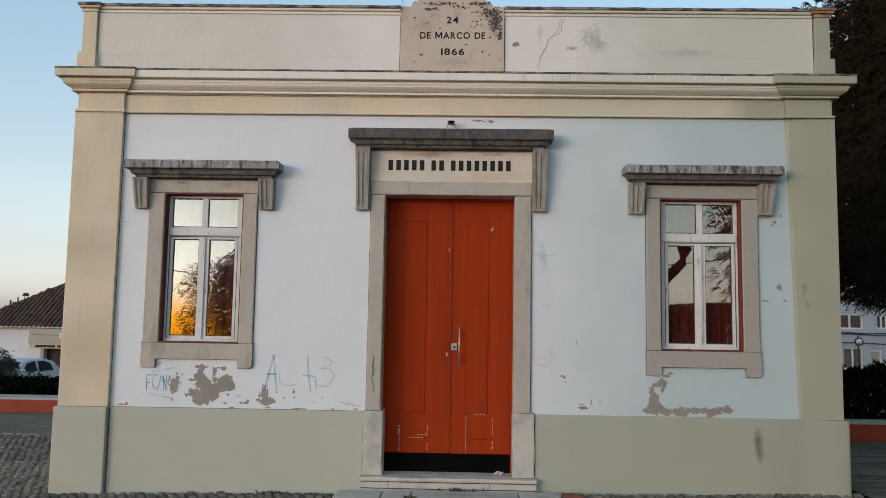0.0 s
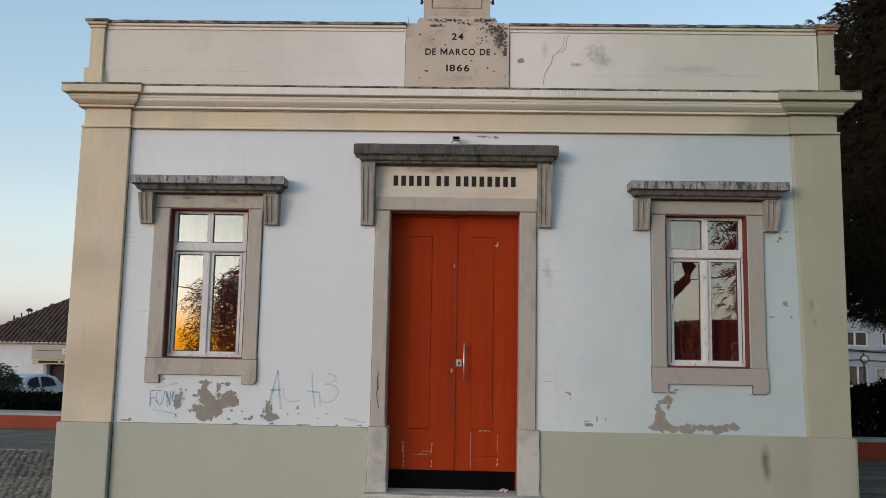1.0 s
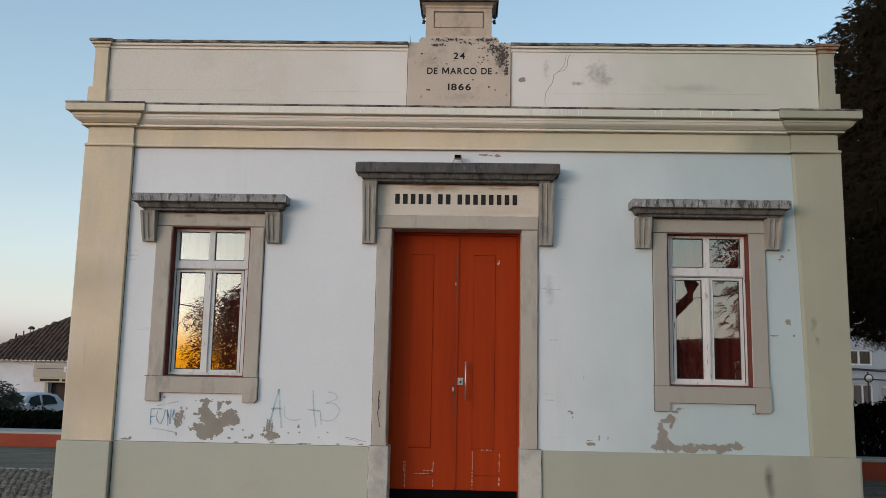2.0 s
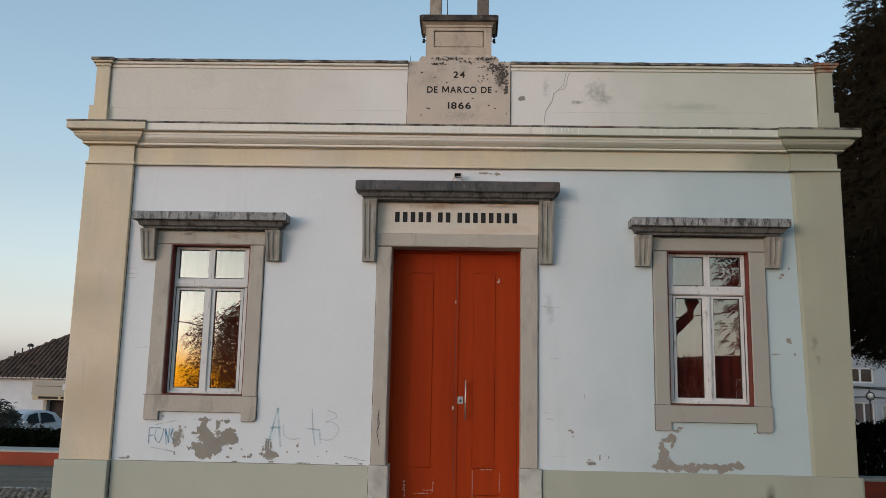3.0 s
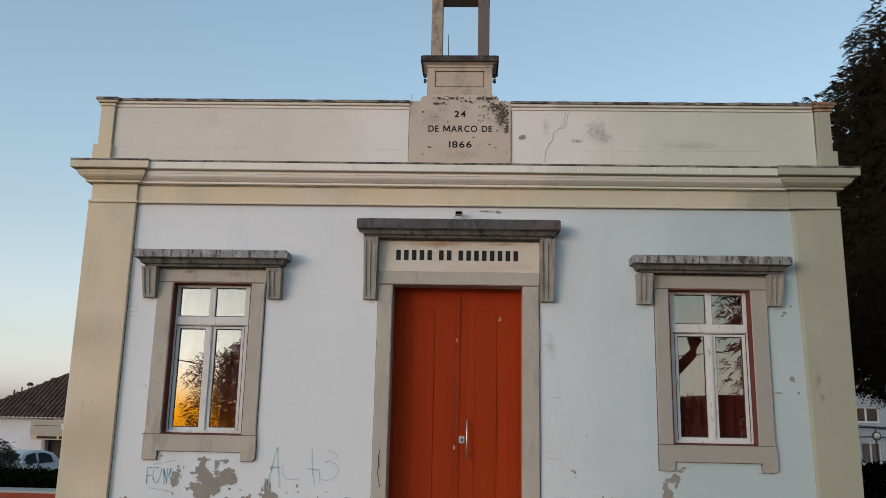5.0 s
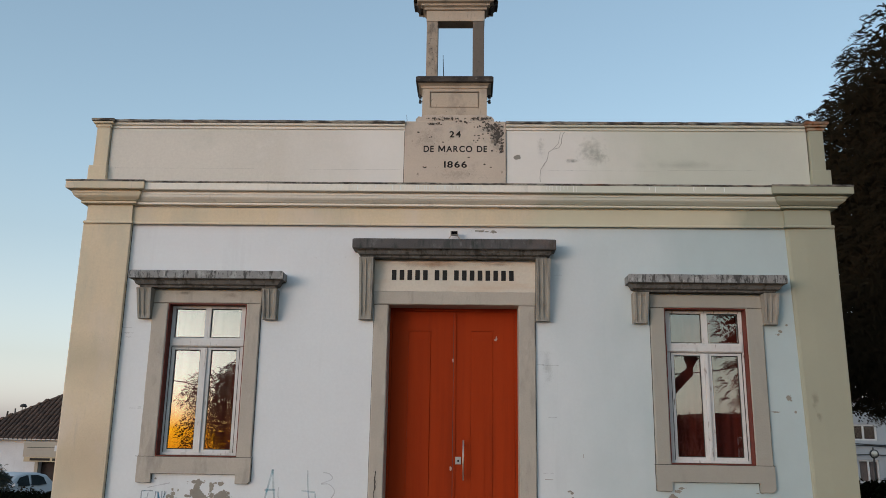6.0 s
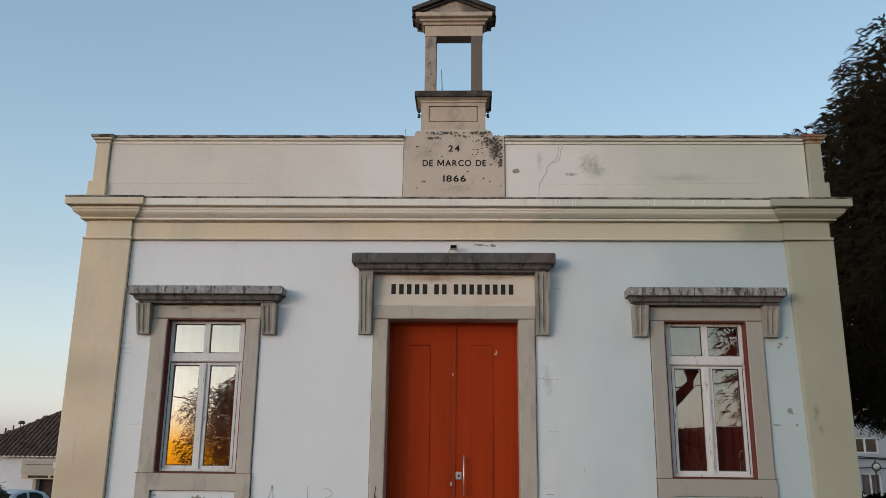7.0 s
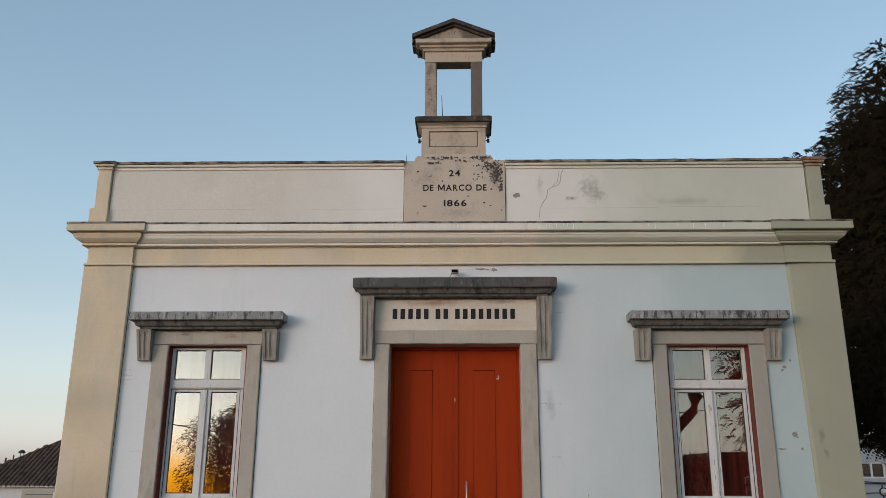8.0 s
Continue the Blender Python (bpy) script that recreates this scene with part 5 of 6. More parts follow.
for cx in (WL, WR):
    joint([(cx - 0.576, 3.05), (cx - 0.577, 1.51), (cx - 0.582, 1.50), (cx - 0.582, 1.245), (cx - 0.574, 1.238), (cx - 0.428, 1.238), (cx - 0.427, 1.326), (cx + 0.427, 1.326), (cx + 0.428, 1.238), (cx + 0.55, 1.238), (cx + 0.582, 1.266), (cx + 0.582, 1.50), (cx + 0.577, 1.51), (cx + 0.577, 3.05)], -0.003)
    joint([(cx - 0.60, zj := 1.494), (cx - 0.30, zj), (cx + 0.30, zj), (cx + 0.585, zj)], -0.0412, 0.005)
    for s in (-1, 1):
        joint([(cx + s * 0.415, 3.061), (cx + s * 0.572, 3.061)], -0.0332, 0.004)
for x, s in ((-0.829, -1), (0.855, 1)):
    joint([(x, 2.90), (x, 2.0), (x, 0.84)], -0.003, 0.006)
joint([(-0.848, 0.83), (-0.849, 0.21)], -0.0245, 0.006)
joint([(0.895, 0.83), (0.896, 0.21)], -0.0245, 0.007)
joint([(-0.845, 0.8395), (-0.66, 0.8395)], -0.036, 0.006)
joint([(0.672, 0.8395), (0.89, 0.8395)], -0.036, 0.006)
joint([(-0.825, 3.0655), (-0.675, 3.0655)], -0.0362, 0.004)
joint([(0.675, 3.0655), (0.85, 3.0655)], -0.0362, 0.004)
joint([(-3.46, 0.831), (-2.0, 0.832), (-0.86, 0.831)], -0.0235, 0.004)
joint([(-0.557, 4.36), (-0.557, 5.0)], -0.0145, 0.006)
joint([(0.557, 4.36), (0.557, 5.0)], -0.0145, 0.006)
part("joint", stroke(bmesh.new(), [(0.0055, 0.40), (0.0055, 1.5), (0.0055, 3.02)], 0.1485, 0.005, False), JOINT, door)
# flaked paint lines low on the door
FLAKE = mat("flaked_primer", (0.55, 0.38, 0.28), (0.45, 0.28, 0.20), 30, 90, 0.9, 0.0)
for xa, za, xb, zb in ((-0.51, 0.66, -0.51, 0.56), (-0.495, 0.66, -0.50, 0.40), (-0.20, 0.68, -0.21, 0.55), (-0.205, 0.48, -0.205, 0.40), (0.20, 0.77, 0.20, 0.40), (0.48, 0.75, 0.478, 0.58), (0.478, 0.52, 0.476, 0.43), (-0.31, 0.574, -0.21, 0.576), (-0.40, 0.541, -0.21, 0.542), (0.29, 0.794, 0.40, 0.794)):
    n = int(math.hypot(xb - xa, zb - za) / 0.006)
    spots = [(xa + (xb - xa) * i / n, za + (zb - za) * i / n, 0.0045, 0.0045) for i in range(n) if noise.noise((xa * 7 + i * 0.33, zb * 5, 0)) > -0.02]
    blotch("flaked_line", spots, 0.1488, FLAKE, door, "line of flaked paint", cell=0.0035, rough=0.4, grain=60, seed=xa)
blotch("flaked_line", [(0.46, 2.76, 0.008, 0.025), (0.445, 2.74, 0.01, 0.008), (0.0, 2.52, 0.006, 0.02), (-0.012, 1.41, 0.012, 0.018)], 0.139, FLAKE, door, "chipped paint", cell=0.0035, rough=0.4, grain=60)

# ---- doorstep and slabs ----
step = thing("doorstep", "worn pale stone doorstep with moulded nosing", "step")
bm = bmesh.new()
n = 24
prof = [(-0.10, 0.06), (-0.10, 0.150), (-0.125, 0.156), (-0.132, 0.172), (-0.125, 0.19), (-0.10, 0.1945), (0.15, 0.196)]
loft(bm, [[(-0.862 + 1.772 * i / n, y + 0.006 * noise.noise((i * 0.6, z * 30, 0)), z + (0.005 * noise.noise((i * 0.5, 8, z * 9)) if z > 0.15 and y < 0 else 0)) for i in range(n + 1)] for y, z in prof])
box(bm, -0.86, 0.908, -0.099, 0.12, 0.0, 0.149)
part("tread", bm, STONE_PALE, step)
for pts, w in (([(-0.85, 0.147), (-0.1, 0.146), (0.90, 0.147)], 0.007), ([(-0.85, 0.082), (0.0, 0.080), (0.90, 0.084)], 0.009), ([(-0.57, 0.085), (-0.575, 0.145)], 0.005), ([(0.44, 0.085), (0.446, 0.145)], 0.005)):
    fine = [(a[0] + (c[0] - a[0]) * i / 20 + 0.002 * noise.noise((i * 1.3, a[0], a[1])), a[1] + (c[1] - a[1]) * i / 20 + 0.003 * noise.noise((i * 0.9, a[1], 5))) for a, c in zip(pts, pts[1:]) for i in range(20)] + [pts[-1]]
    part("joint", stroke(bmesh.new(), fine, -0.109, w, False), JOINT, step)
for x0, x1, z in ((-1.075, -0.62, 0.066), (-0.612, -0.33, 0.07), (-0.322, 0.72, 0.074), (0.728, 1.13, 0.078)):
    ob = part("paving_slab", block(x0, x1, -0.52, -0.136 if x0 < -0.7 or x1 > 0.95 else -0.136, -0.06, z, bevel=0.02), STONE_PALE)
    tagged(ob, "worn pale stone slab before the doorstep", "slab", group="slabs before the door")
ob = part("brick", block(1.15, 1.36, -0.28, -0.17, 0.015, 0.085, bevel=0.01), BRICK)
tagged(ob, "loose red brick lying against the slabs", "brick")
bm = bmesh.new()
for k in range(5):
    bmesh.ops.create_icosphere(bm, subdivisions=1, radius=0.014 + 0.006 * (k % 2), matrix=pose(0.505 + 0.018 * k, 0.10 - 0.01 * (k % 2), 0.212 + 0.008 * (k % 3), 40 * k, 20 * k, 0))
tagged(part("litter", bm, LITTER), "crumpled white and red paper litter on the step", "litter")


def weeds(name, centre, n, spread, high, seed):
    rnd = random.Random(seed)
    vs, fs = [], []
    for _ in range(n):
        x, y = centre[0] + rnd.gauss(0, spread), centre[1] + rnd.uniform(-0.015, 0.01)
        h, a, ln = high * rnd.uniform(0.4, 1.0), rnd.uniform(0, 6.28), rnd.uniform(0.02, 0.05)
        z = centre[2]
        w = 0.0038
        dx, dy = math.cos(a) * ln, math.sin(a) * ln * 0.5
        k = len(vs)
        vs += [(x - w, y, z), (x + w, y, z), (x + dx * 0.6 + w * 1.6, y + dy * 0.6, z + h * 0.7), (x + dx * 0.6 - w * 1.6, y + dy * 0.6, z + h * 0.7), (x + dx, y + dy, z + h)]
        fs += [(k, k + 1, k + 2, k + 3), (k + 3, k + 2, k + 4)]
    tagged(raw(name, vs, fs, WEED), "small green weeds in the joint of the step", "weeds", kind="stuff")


weeds("weeds", (0.16, -0.145, 0.072), 34, 0.11, 0.042, 3)
weeds("weeds", (-0.34, -0.50, 0.06), 25, 0.05, 0.04, 4)
weeds("weeds", (-1.75, -0.04, -0.02), 40, 0.08, 0.05, 5)
weeds("weeds", (-1.25, -0.06, -0.01), 30, 0.12, 0.03, 6)


# ---- plants ----
def fronds(rnd, points, length, pairs, leaf_w, droop=0.5):
    """Feathery compound leaves: narrow leaflets in pairs along a drooping stem, at the given points."""
    vs, fs = [], []
    for (px, py, pz), (ox, oy, oz) in points:
        a = math.atan2(oy, ox) + rnd.gauss(0, 0.7)
        up = rnd.gauss(0.05 + 0.30 * oz, 0.32)
        ln = length * rnd.uniform(0.6, 1.25)
        ca, sa = math.cos(a), math.sin(a)
        tilt = rnd.uniform(-0.8, 0.8)
        for k in range(pairs):
            t = (k + 0.6) / pairs
            sx = ln * t
            sz = ln * (up * t - droop * t * t)
            bx, by, bz = px + ca * sx, py + sa * sx, pz + sz
            ll = ln * 0.24 * (1 - 0.5 * t)
            for side in (-1, 1):
                ex, ey, ez = ca * ll * 0.6 - sa * side * ll * 0.8, sa * ll * 0.6 + ca * side * ll * 0.8, side * tilt * ll * 0.6 - ll * 0.25
                wx, wz = leaf_w * 0.5, leaf_w * 0.5
                i = len(vs)
                vs += [(bx, by, bz), (bx + ex * 0.5 + ca * wx, by + ey * 0.5 + sa * wx, bz + ez * 0.5 + wz), (bx + ex, by + ey, bz + ez), (bx + ex * 0.5 - ca * wx, by + ey * 0.5 - sa * wx, bz + ez * 0.5 - wz)]
                fs.append((i, i + 1, i + 2, i + 3))
    return vs, fs


def in_blobs(rnd, blobs, n, shell=0.0):
    out = []
    tot = sum(b[3] * b[4] * b[5] for b in blobs)
    for x, y, z, rx, ry, rz in blobs:
        for _ in range(int(n * rx * ry * rz / tot)):
            while True:
                u, v, w = rnd.uniform(-1, 1), rnd.uniform(-1, 1), rnd.uniform(-1, 1)
                d = u * u + v * v + w * w
                if 1e-4 < d < 1:
                    break
            d = math.sqrt(d)
            r = d ** (1 - shell) / d
            k = 1 + 0.16 * noise.noise((u * 2.2 + x, v * 2.2, w * 2.2 + z))
            out.append(((x + u * r * rx * k, y + v * r * ry * k, z + w * r * rz * k), (u, v, w)))
    return out


def tree(name, at, trunk, limbs, blobs, n, length, pairs, leaf_w, lab, seed, leafmat, shell=0.4, inner=0):
    rnd = random.Random(seed)
    t = thing(name, lab, "tree", at)
    bm = bmesh.new()
    tube(bm, [p[:3] for p in trunk], [p[3] for p in trunk], 10)
    part("trunk", bm, BARK, t, smooth=True)
    for pts in limbs:
        part("limb", tube(bmesh.new(), [p[:3] for p in pts], [p[3] for p in pts], 7), BARK, t, smooth=True)
    vs, fs = fronds(rnd, in_blobs(rnd, blobs, n, shell), length, pairs, leaf_w)
    if inner:
        small = [(x, y, z, rx * 0.68, ry * 0.7, rz * 0.72) for x, y, z, rx, ry, rz in blobs]
        v2, f2 = fronds(rnd, in_blobs(rnd, small, inner), length * 1.5, 5, leaf_w * 3.0)
        k = len(vs)
        vs += v2
        fs += [tuple(i + k for i in f) for f in f2]
    raw("crown", vs, fs, leafmat, t, "feathery dark foliage with drooping sprays")
    return t


def limb(a, b, r, sag=0.3, n=5):
    a, b = Vector(a), Vector(b)
    return [(*(a.lerp(b, i / n) + Vector((0, 0, sag * math.sin(math.pi * i / n)))), r * (1 - 0.8 * i / n)) for i in range(n + 1)]


# great dark tree east of the schoolhouse
tree("tree", (14.2, 9.8, 0.0), [(0, 0, -0.1, 0.42), (0.1, 0, 1.2, 0.34), (-0.1, 0.1, 3.0, 0.30), (0, 0, 6, 0.22), (0.1, 0, 10, 0.1)],
     [limb((0, 0, 2.8), (-4.6, -1.0, 5.0), 0.14), limb((0, 0, 4), (-5.0, 0.6, 7.5), 0.13), limb((0, 0, 3.2), (3.5, 1, 6), 0.13), limb((0, 0, 5.5), (-3.5, 0.3, 10), 0.10), limb((0, 0, 3), (-2.5, -2.6, 4.2), 0.11), limb((0, 0, 5), (1, 3, 9), 0.1), limb((0, 0, 6), (3, -2, 10), 0.1)],
     [(0.3, 0, 7.6, 5.6, 3.4, 4.8), (-3.4, -0.6, 5.6, 3.4, 2.6, 3.0), (-3.2, 0.0, 8.95, 2.45, 2.2, 2.3), (-4.35, 0.0, 9.25, 1.45, 1.3, 1.0), (-4.3, -0.4, 7.0, 2.2, 2.0, 1.9), (-4.4, -0.4, 3.6, 2.6, 2.0, 1.4), (-4.2, -0.8, 4.6, 2.9, 2.0, 2.2), (-5.0, 0.0, 8.35, 1.5, 1.4, 1.35), (-4.9, 0.0, 7.0, 1.5, 1.5, 1.5), (-3.5, 0.0, 10.6, 1.5, 1.5, 1.5), (-4.6, -0.4, 3.3, 2.2, 1.6, 1.1), (-4.4, -1.2, 3.9, 2.4, 1.2, 1.6)], 48000, 0.24, 6, 0.045,
     "tall dense dark tree with feathery drooping foliage", 11, LEAF, 0.45, 13000)


def hedge(name, at, x0, x1, y0, y1, z0, z1, n, lab, seed, leafmat, size=0.05, category="hedge"):
    """A clipped or loose hedge: woody core and many small leaves with a ragged top."""
    rnd = random.Random(seed)
    t = thing(name, lab, category, at)
    bm = bmesh.new()
    k = max(3, int((x1 - x0) / 0.6))
    for i in range(k):
        x = x0 + (i + 0.5) * (x1 - x0) / k
        tube(bm, [(x, (y0 + y1) / 2, z0 - 0.05), (x + rnd.uniform(-.1, .1), (y0 + y1) / 2, z0 + 0.5 * (z1 - z0)), (x + rnd.uniform(-.2, .2), (y0 + y1) / 2 + rnd.uniform(-.1, .1), z0 + 0.8 * (z1 - z0))], [0.03, 0.02, 0.01], 5)
    tagged(part("stems", bm, BARK, t), kind="stuff")
    vs, fs = [], []
    for _ in range(n):
        x, y = rnd.uniform(x0, x1), rnd.uniform(y0, y1)
        top = z1 + 0.22 * (z1 - z0) * noise.noise((x * 1.3, y * 1.3, seed)) + 0.12 * (z1 - z0) * noise.noise((x * 5, y * 5, seed))
        z = z0 + (top - z0) * rnd.random() ** 0.6
        a, b, s = rnd.uniform(0, 6.28), rnd.uniform(-1.2, 1.2), size * rnd.uniform(0.6, 1.4)
        d = Vector((math.cos(a) * math.cos(b), math.sin(a) * math.cos(b), math.sin(b)))
        u = d.cross(Vector((0.3, 0.2, 0.9))).normalized() * s * 0.42
        p = Vector((x, y, z))
        i = len(vs)
        vs += [p - d * s, p + u, p + d * s, p - u]
        fs.append((i, i + 1, i + 2, i + 3))
    raw("leaves", [tuple(v) for v in vs], fs, leafmat, t)
    return t


# ---- east side: red wall, hedge, white house, road mirror ----
def low_wall(at_y, x0, x1, zb, zt, depth, lab):
    t = thing("low_wall", lab, "wall")
    bm = block(x0, x1, at_y, at_y + 0.25, zb - 0.4, zt - 0.05, bevel=0.01)
    part("wall", bm, REDWALL, t)
    part("coping", block(x0 - 0.02, x1 + 0.02, at_y - 0.015, at_y + depth, zt - 0.05, zt, bevel=0.01), COPING, t, "pale concrete coping")
    return t


low_wall(4.0, 5.1, 22, 0.05, 0.41, 0.3, "low red-painted garden wall under the tree")
hedge("hedge", (0, 0, 0), 5.2, 21, 4.35, 5.1, 0.1, 1.15, 34000, "dense black-green clipped hedge behind the red wall", 5, LEAF_HEDGE, 0.07)
ob = raw("garden_soil", [(x, y, level(x, y) + 0.03) for y in (4.26, 8, 14) for x in (5.0, 10, 22)], [(0, 1, 4, 3), (1, 2, 5, 4), (3, 4, 7, 6), (4, 5, 8, 7)], GROUND)
tagged(ob, "dark garden soil under the tree", "soil", kind="structure")


def white_house(at, w, h, d, holes, lab, paint=HOUSE_DIMMED):
    """A plain house: holed front with glazed windows and doors, roof slab with a parapet line."""
    t = thing("house", lab, "house", at)
    hs = [q[:4] for q in holes]
    bm = holed(bmesh.new(), 0, w, -0.6, h, 0, 0.3, hs)
    box(bm, 0, 0.3, 0.301, d, -0.6, h), box(bm, w - 0.3, w, 0.301, d, -0.6, h), box(bm, 0.301, w - 0.301, d - 0.3, d, -0.6, h)
    part("wall", bm, paint, t)
    part("roof", block(-0.15, w + 0.15, -0.2, d + 0.15, h + 0.001, h + 0.18, bevel=0.03), TILE, t)
    for x0, x1, z0, z1, kind in holes:
        if kind == "door":
            o = part("door", block(x0 + 0.001, x1 - 0.001, 0.1, 0.15, z0, z1 - 0.001, bevel=0.004), AWNING, t, "pale painted door")
            part("frame", holed(bmesh.new(), x0 + 0.001, x1 - 0.001, z0, z1 - 0.002, 0.05, 0.099, [(x0 + 0.08, x1 - 0.08, z0 - 0.001, z1 - 0.09)]), FRAME, o)
        else:
            o = part("window", holed(bmesh.new(), x0 + 0.001, x1 - 0.001, z0 + 0.001, z1 - 0.001, 0.06, 0.12, [(x0 + 0.07, (x0 + x1) / 2 - 0.04, z0 + 0.07, z1 - 0.07), ((x0 + x1) / 2 + 0.04, x1 - 0.07, z0 + 0.07, z1 - 0.07)]), FRAME, t, "white-framed window")
            part("pane", block(x0 + 0.05, x1 - 0.05, 0.085, 0.09, z0 + 0.05, z1 - 0.05, bevel=0), CARGLASS, o)
            part("blind", block(x0 + 0.02, x1 - 0.02, 0.2, 0.22, z0, z1, bevel=0), SHADE if z1 > 2 else COPING, o)
    return t


white_house((16.6, 29.0, 0.0), 9.0, 3.6, 7.0, [(0.72, 1.62, 0.12, 1.10, "window"), (1.92, 2.46, -0.55, 1.02, "door"), (4.6, 5.8, 0.45, 1.55, "window"), (0.5, 1.66, 1.93, 2.62, "window"), (2.25, 2.75, 1.95, 2.6, "window"), (6.6, 7.4, -0.55, 1.2, "door")],
            "pale rendered house, greyed for its dim light, with pale doors beyond the hedge")
for k, z in enumerate((1.30, 1.70, 1.86)):
    bm = tube(bmesh.new(), [(14.0 + 10.0 * i / 16, 28.9 - 0.02 * k, z + 0.03 * math.sin(i * 1.3 + k) - 0.1 * math.sin(math.pi * i / 16) * (k == 2)) for i in range(17)], [0.022] * 17, 5)
    tagged(part("facade_cable", bm, IRON), "black cable strung along the grey house front", "cable", group="cables along the house")
mir = thing("road_mirror", "round convex road mirror on a thin post", "mirror", (16.13, 25.0, level(16, 25)))
part("post", tube(bmesh.new(), [(0, 0.06, -0.1), (0, 0.06, 1.5)], [0.03, 0.03], 8), IRON, mir)
rings = [[(r * math.cos(a * math.pi / 12), y, 1.25 + r * math.sin(a * math.pi / 12)) for a in range(24)] for r, y in ((0.13, -0.035), (0.15, -0.05), (0.17, -0.035), (0.17, 0.03), (0.1, 0.05))]
part("rim", loft(bmesh.new(), rings, True), IRON, mir, "dark rim", smooth=True)
rings = [[(r * math.cos(a * math.pi / 12), y, 1.25 + r * math.sin(a * math.pi / 12)) for a in range(24)] for r, y in ((0.132, -0.03), (0.10, -0.044), (0.05, -0.052), (0.002, -0.055))]
part("mirror_disc", loft(bmesh.new(), rings, True), STEEL, mir, smooth=True)

# ---- west side: red wall, planting, car, tavern ----
low_wall(10.0, -20.0, -5.6, -0.36, -0.033, 0.75, "low red-painted wall with a broad pale coping")
hedge("hedge", (0, 0, -0.35), -20, -6.0, 10.85, 13.4, 0.0, 0.58, 40000, "low loose dark hedge in a raised bed", 6, LEAF_HEDGE, 0.06)
ob = raw("garden_soil", [(x, y, -0.30) for y in (10.7, 13.6) for x in (-20, -13, -5.7)], [(0, 1, 4, 3), (1, 2, 5, 4)], GROUND)
tagged(ob, "dark planting soil in the raised bed", "soil", kind="structure")
tree("shrub", (-12.85, 13.6, -0.35), [(0, 0, 0, 0.05), (0.05, 0, 0.4, 0.04), (0, 0, 0.8, 0.02)], [limb((0, 0, 0.3), (0.6, 0, 0.9), 0.02, 0.1), limb((0, 0, 0.3), (-0.6, 0.1, 0.9), 0.02, 0.1), limb((0, 0, 0.4), (0.2, 0, 1.2), 0.02, 0.1)],
     [(0, 0, 0.85, 0.75, 0.5, 0.5), (0.35, 0, 0.7, 0.5, 0.4, 0.42), (-0.5, 0, 0.9, 0.5, 0.4, 0.45)], 1300, 0.15, 5, 0.035, "loose grey-green shrub beside the car", 21, LEAF_GREY, 0.3)
for k, (x, h) in enumerate(((-12.0, 0.40), (-11.7, 0.52), (-11.4, 0.44), (-11.15, 0.55), (-10.9, 0.38), (-10.6, 0.46), (-10.3, 0.40))):
    tree("shrub", (x, 13.0, -0.3), [(0, 0, 0, 0.02), (0, 0, h * 0.6, 0.012)], [], [(0, 0, h * 0.85, 0.17, 0.2, h * 0.42)], 70, 0.12, 5, 0.028, "thin sparse flowering shrub in the bed", 30 + k, LEAF_GREY if k % 3 == 1 else LEAF, 0.2)



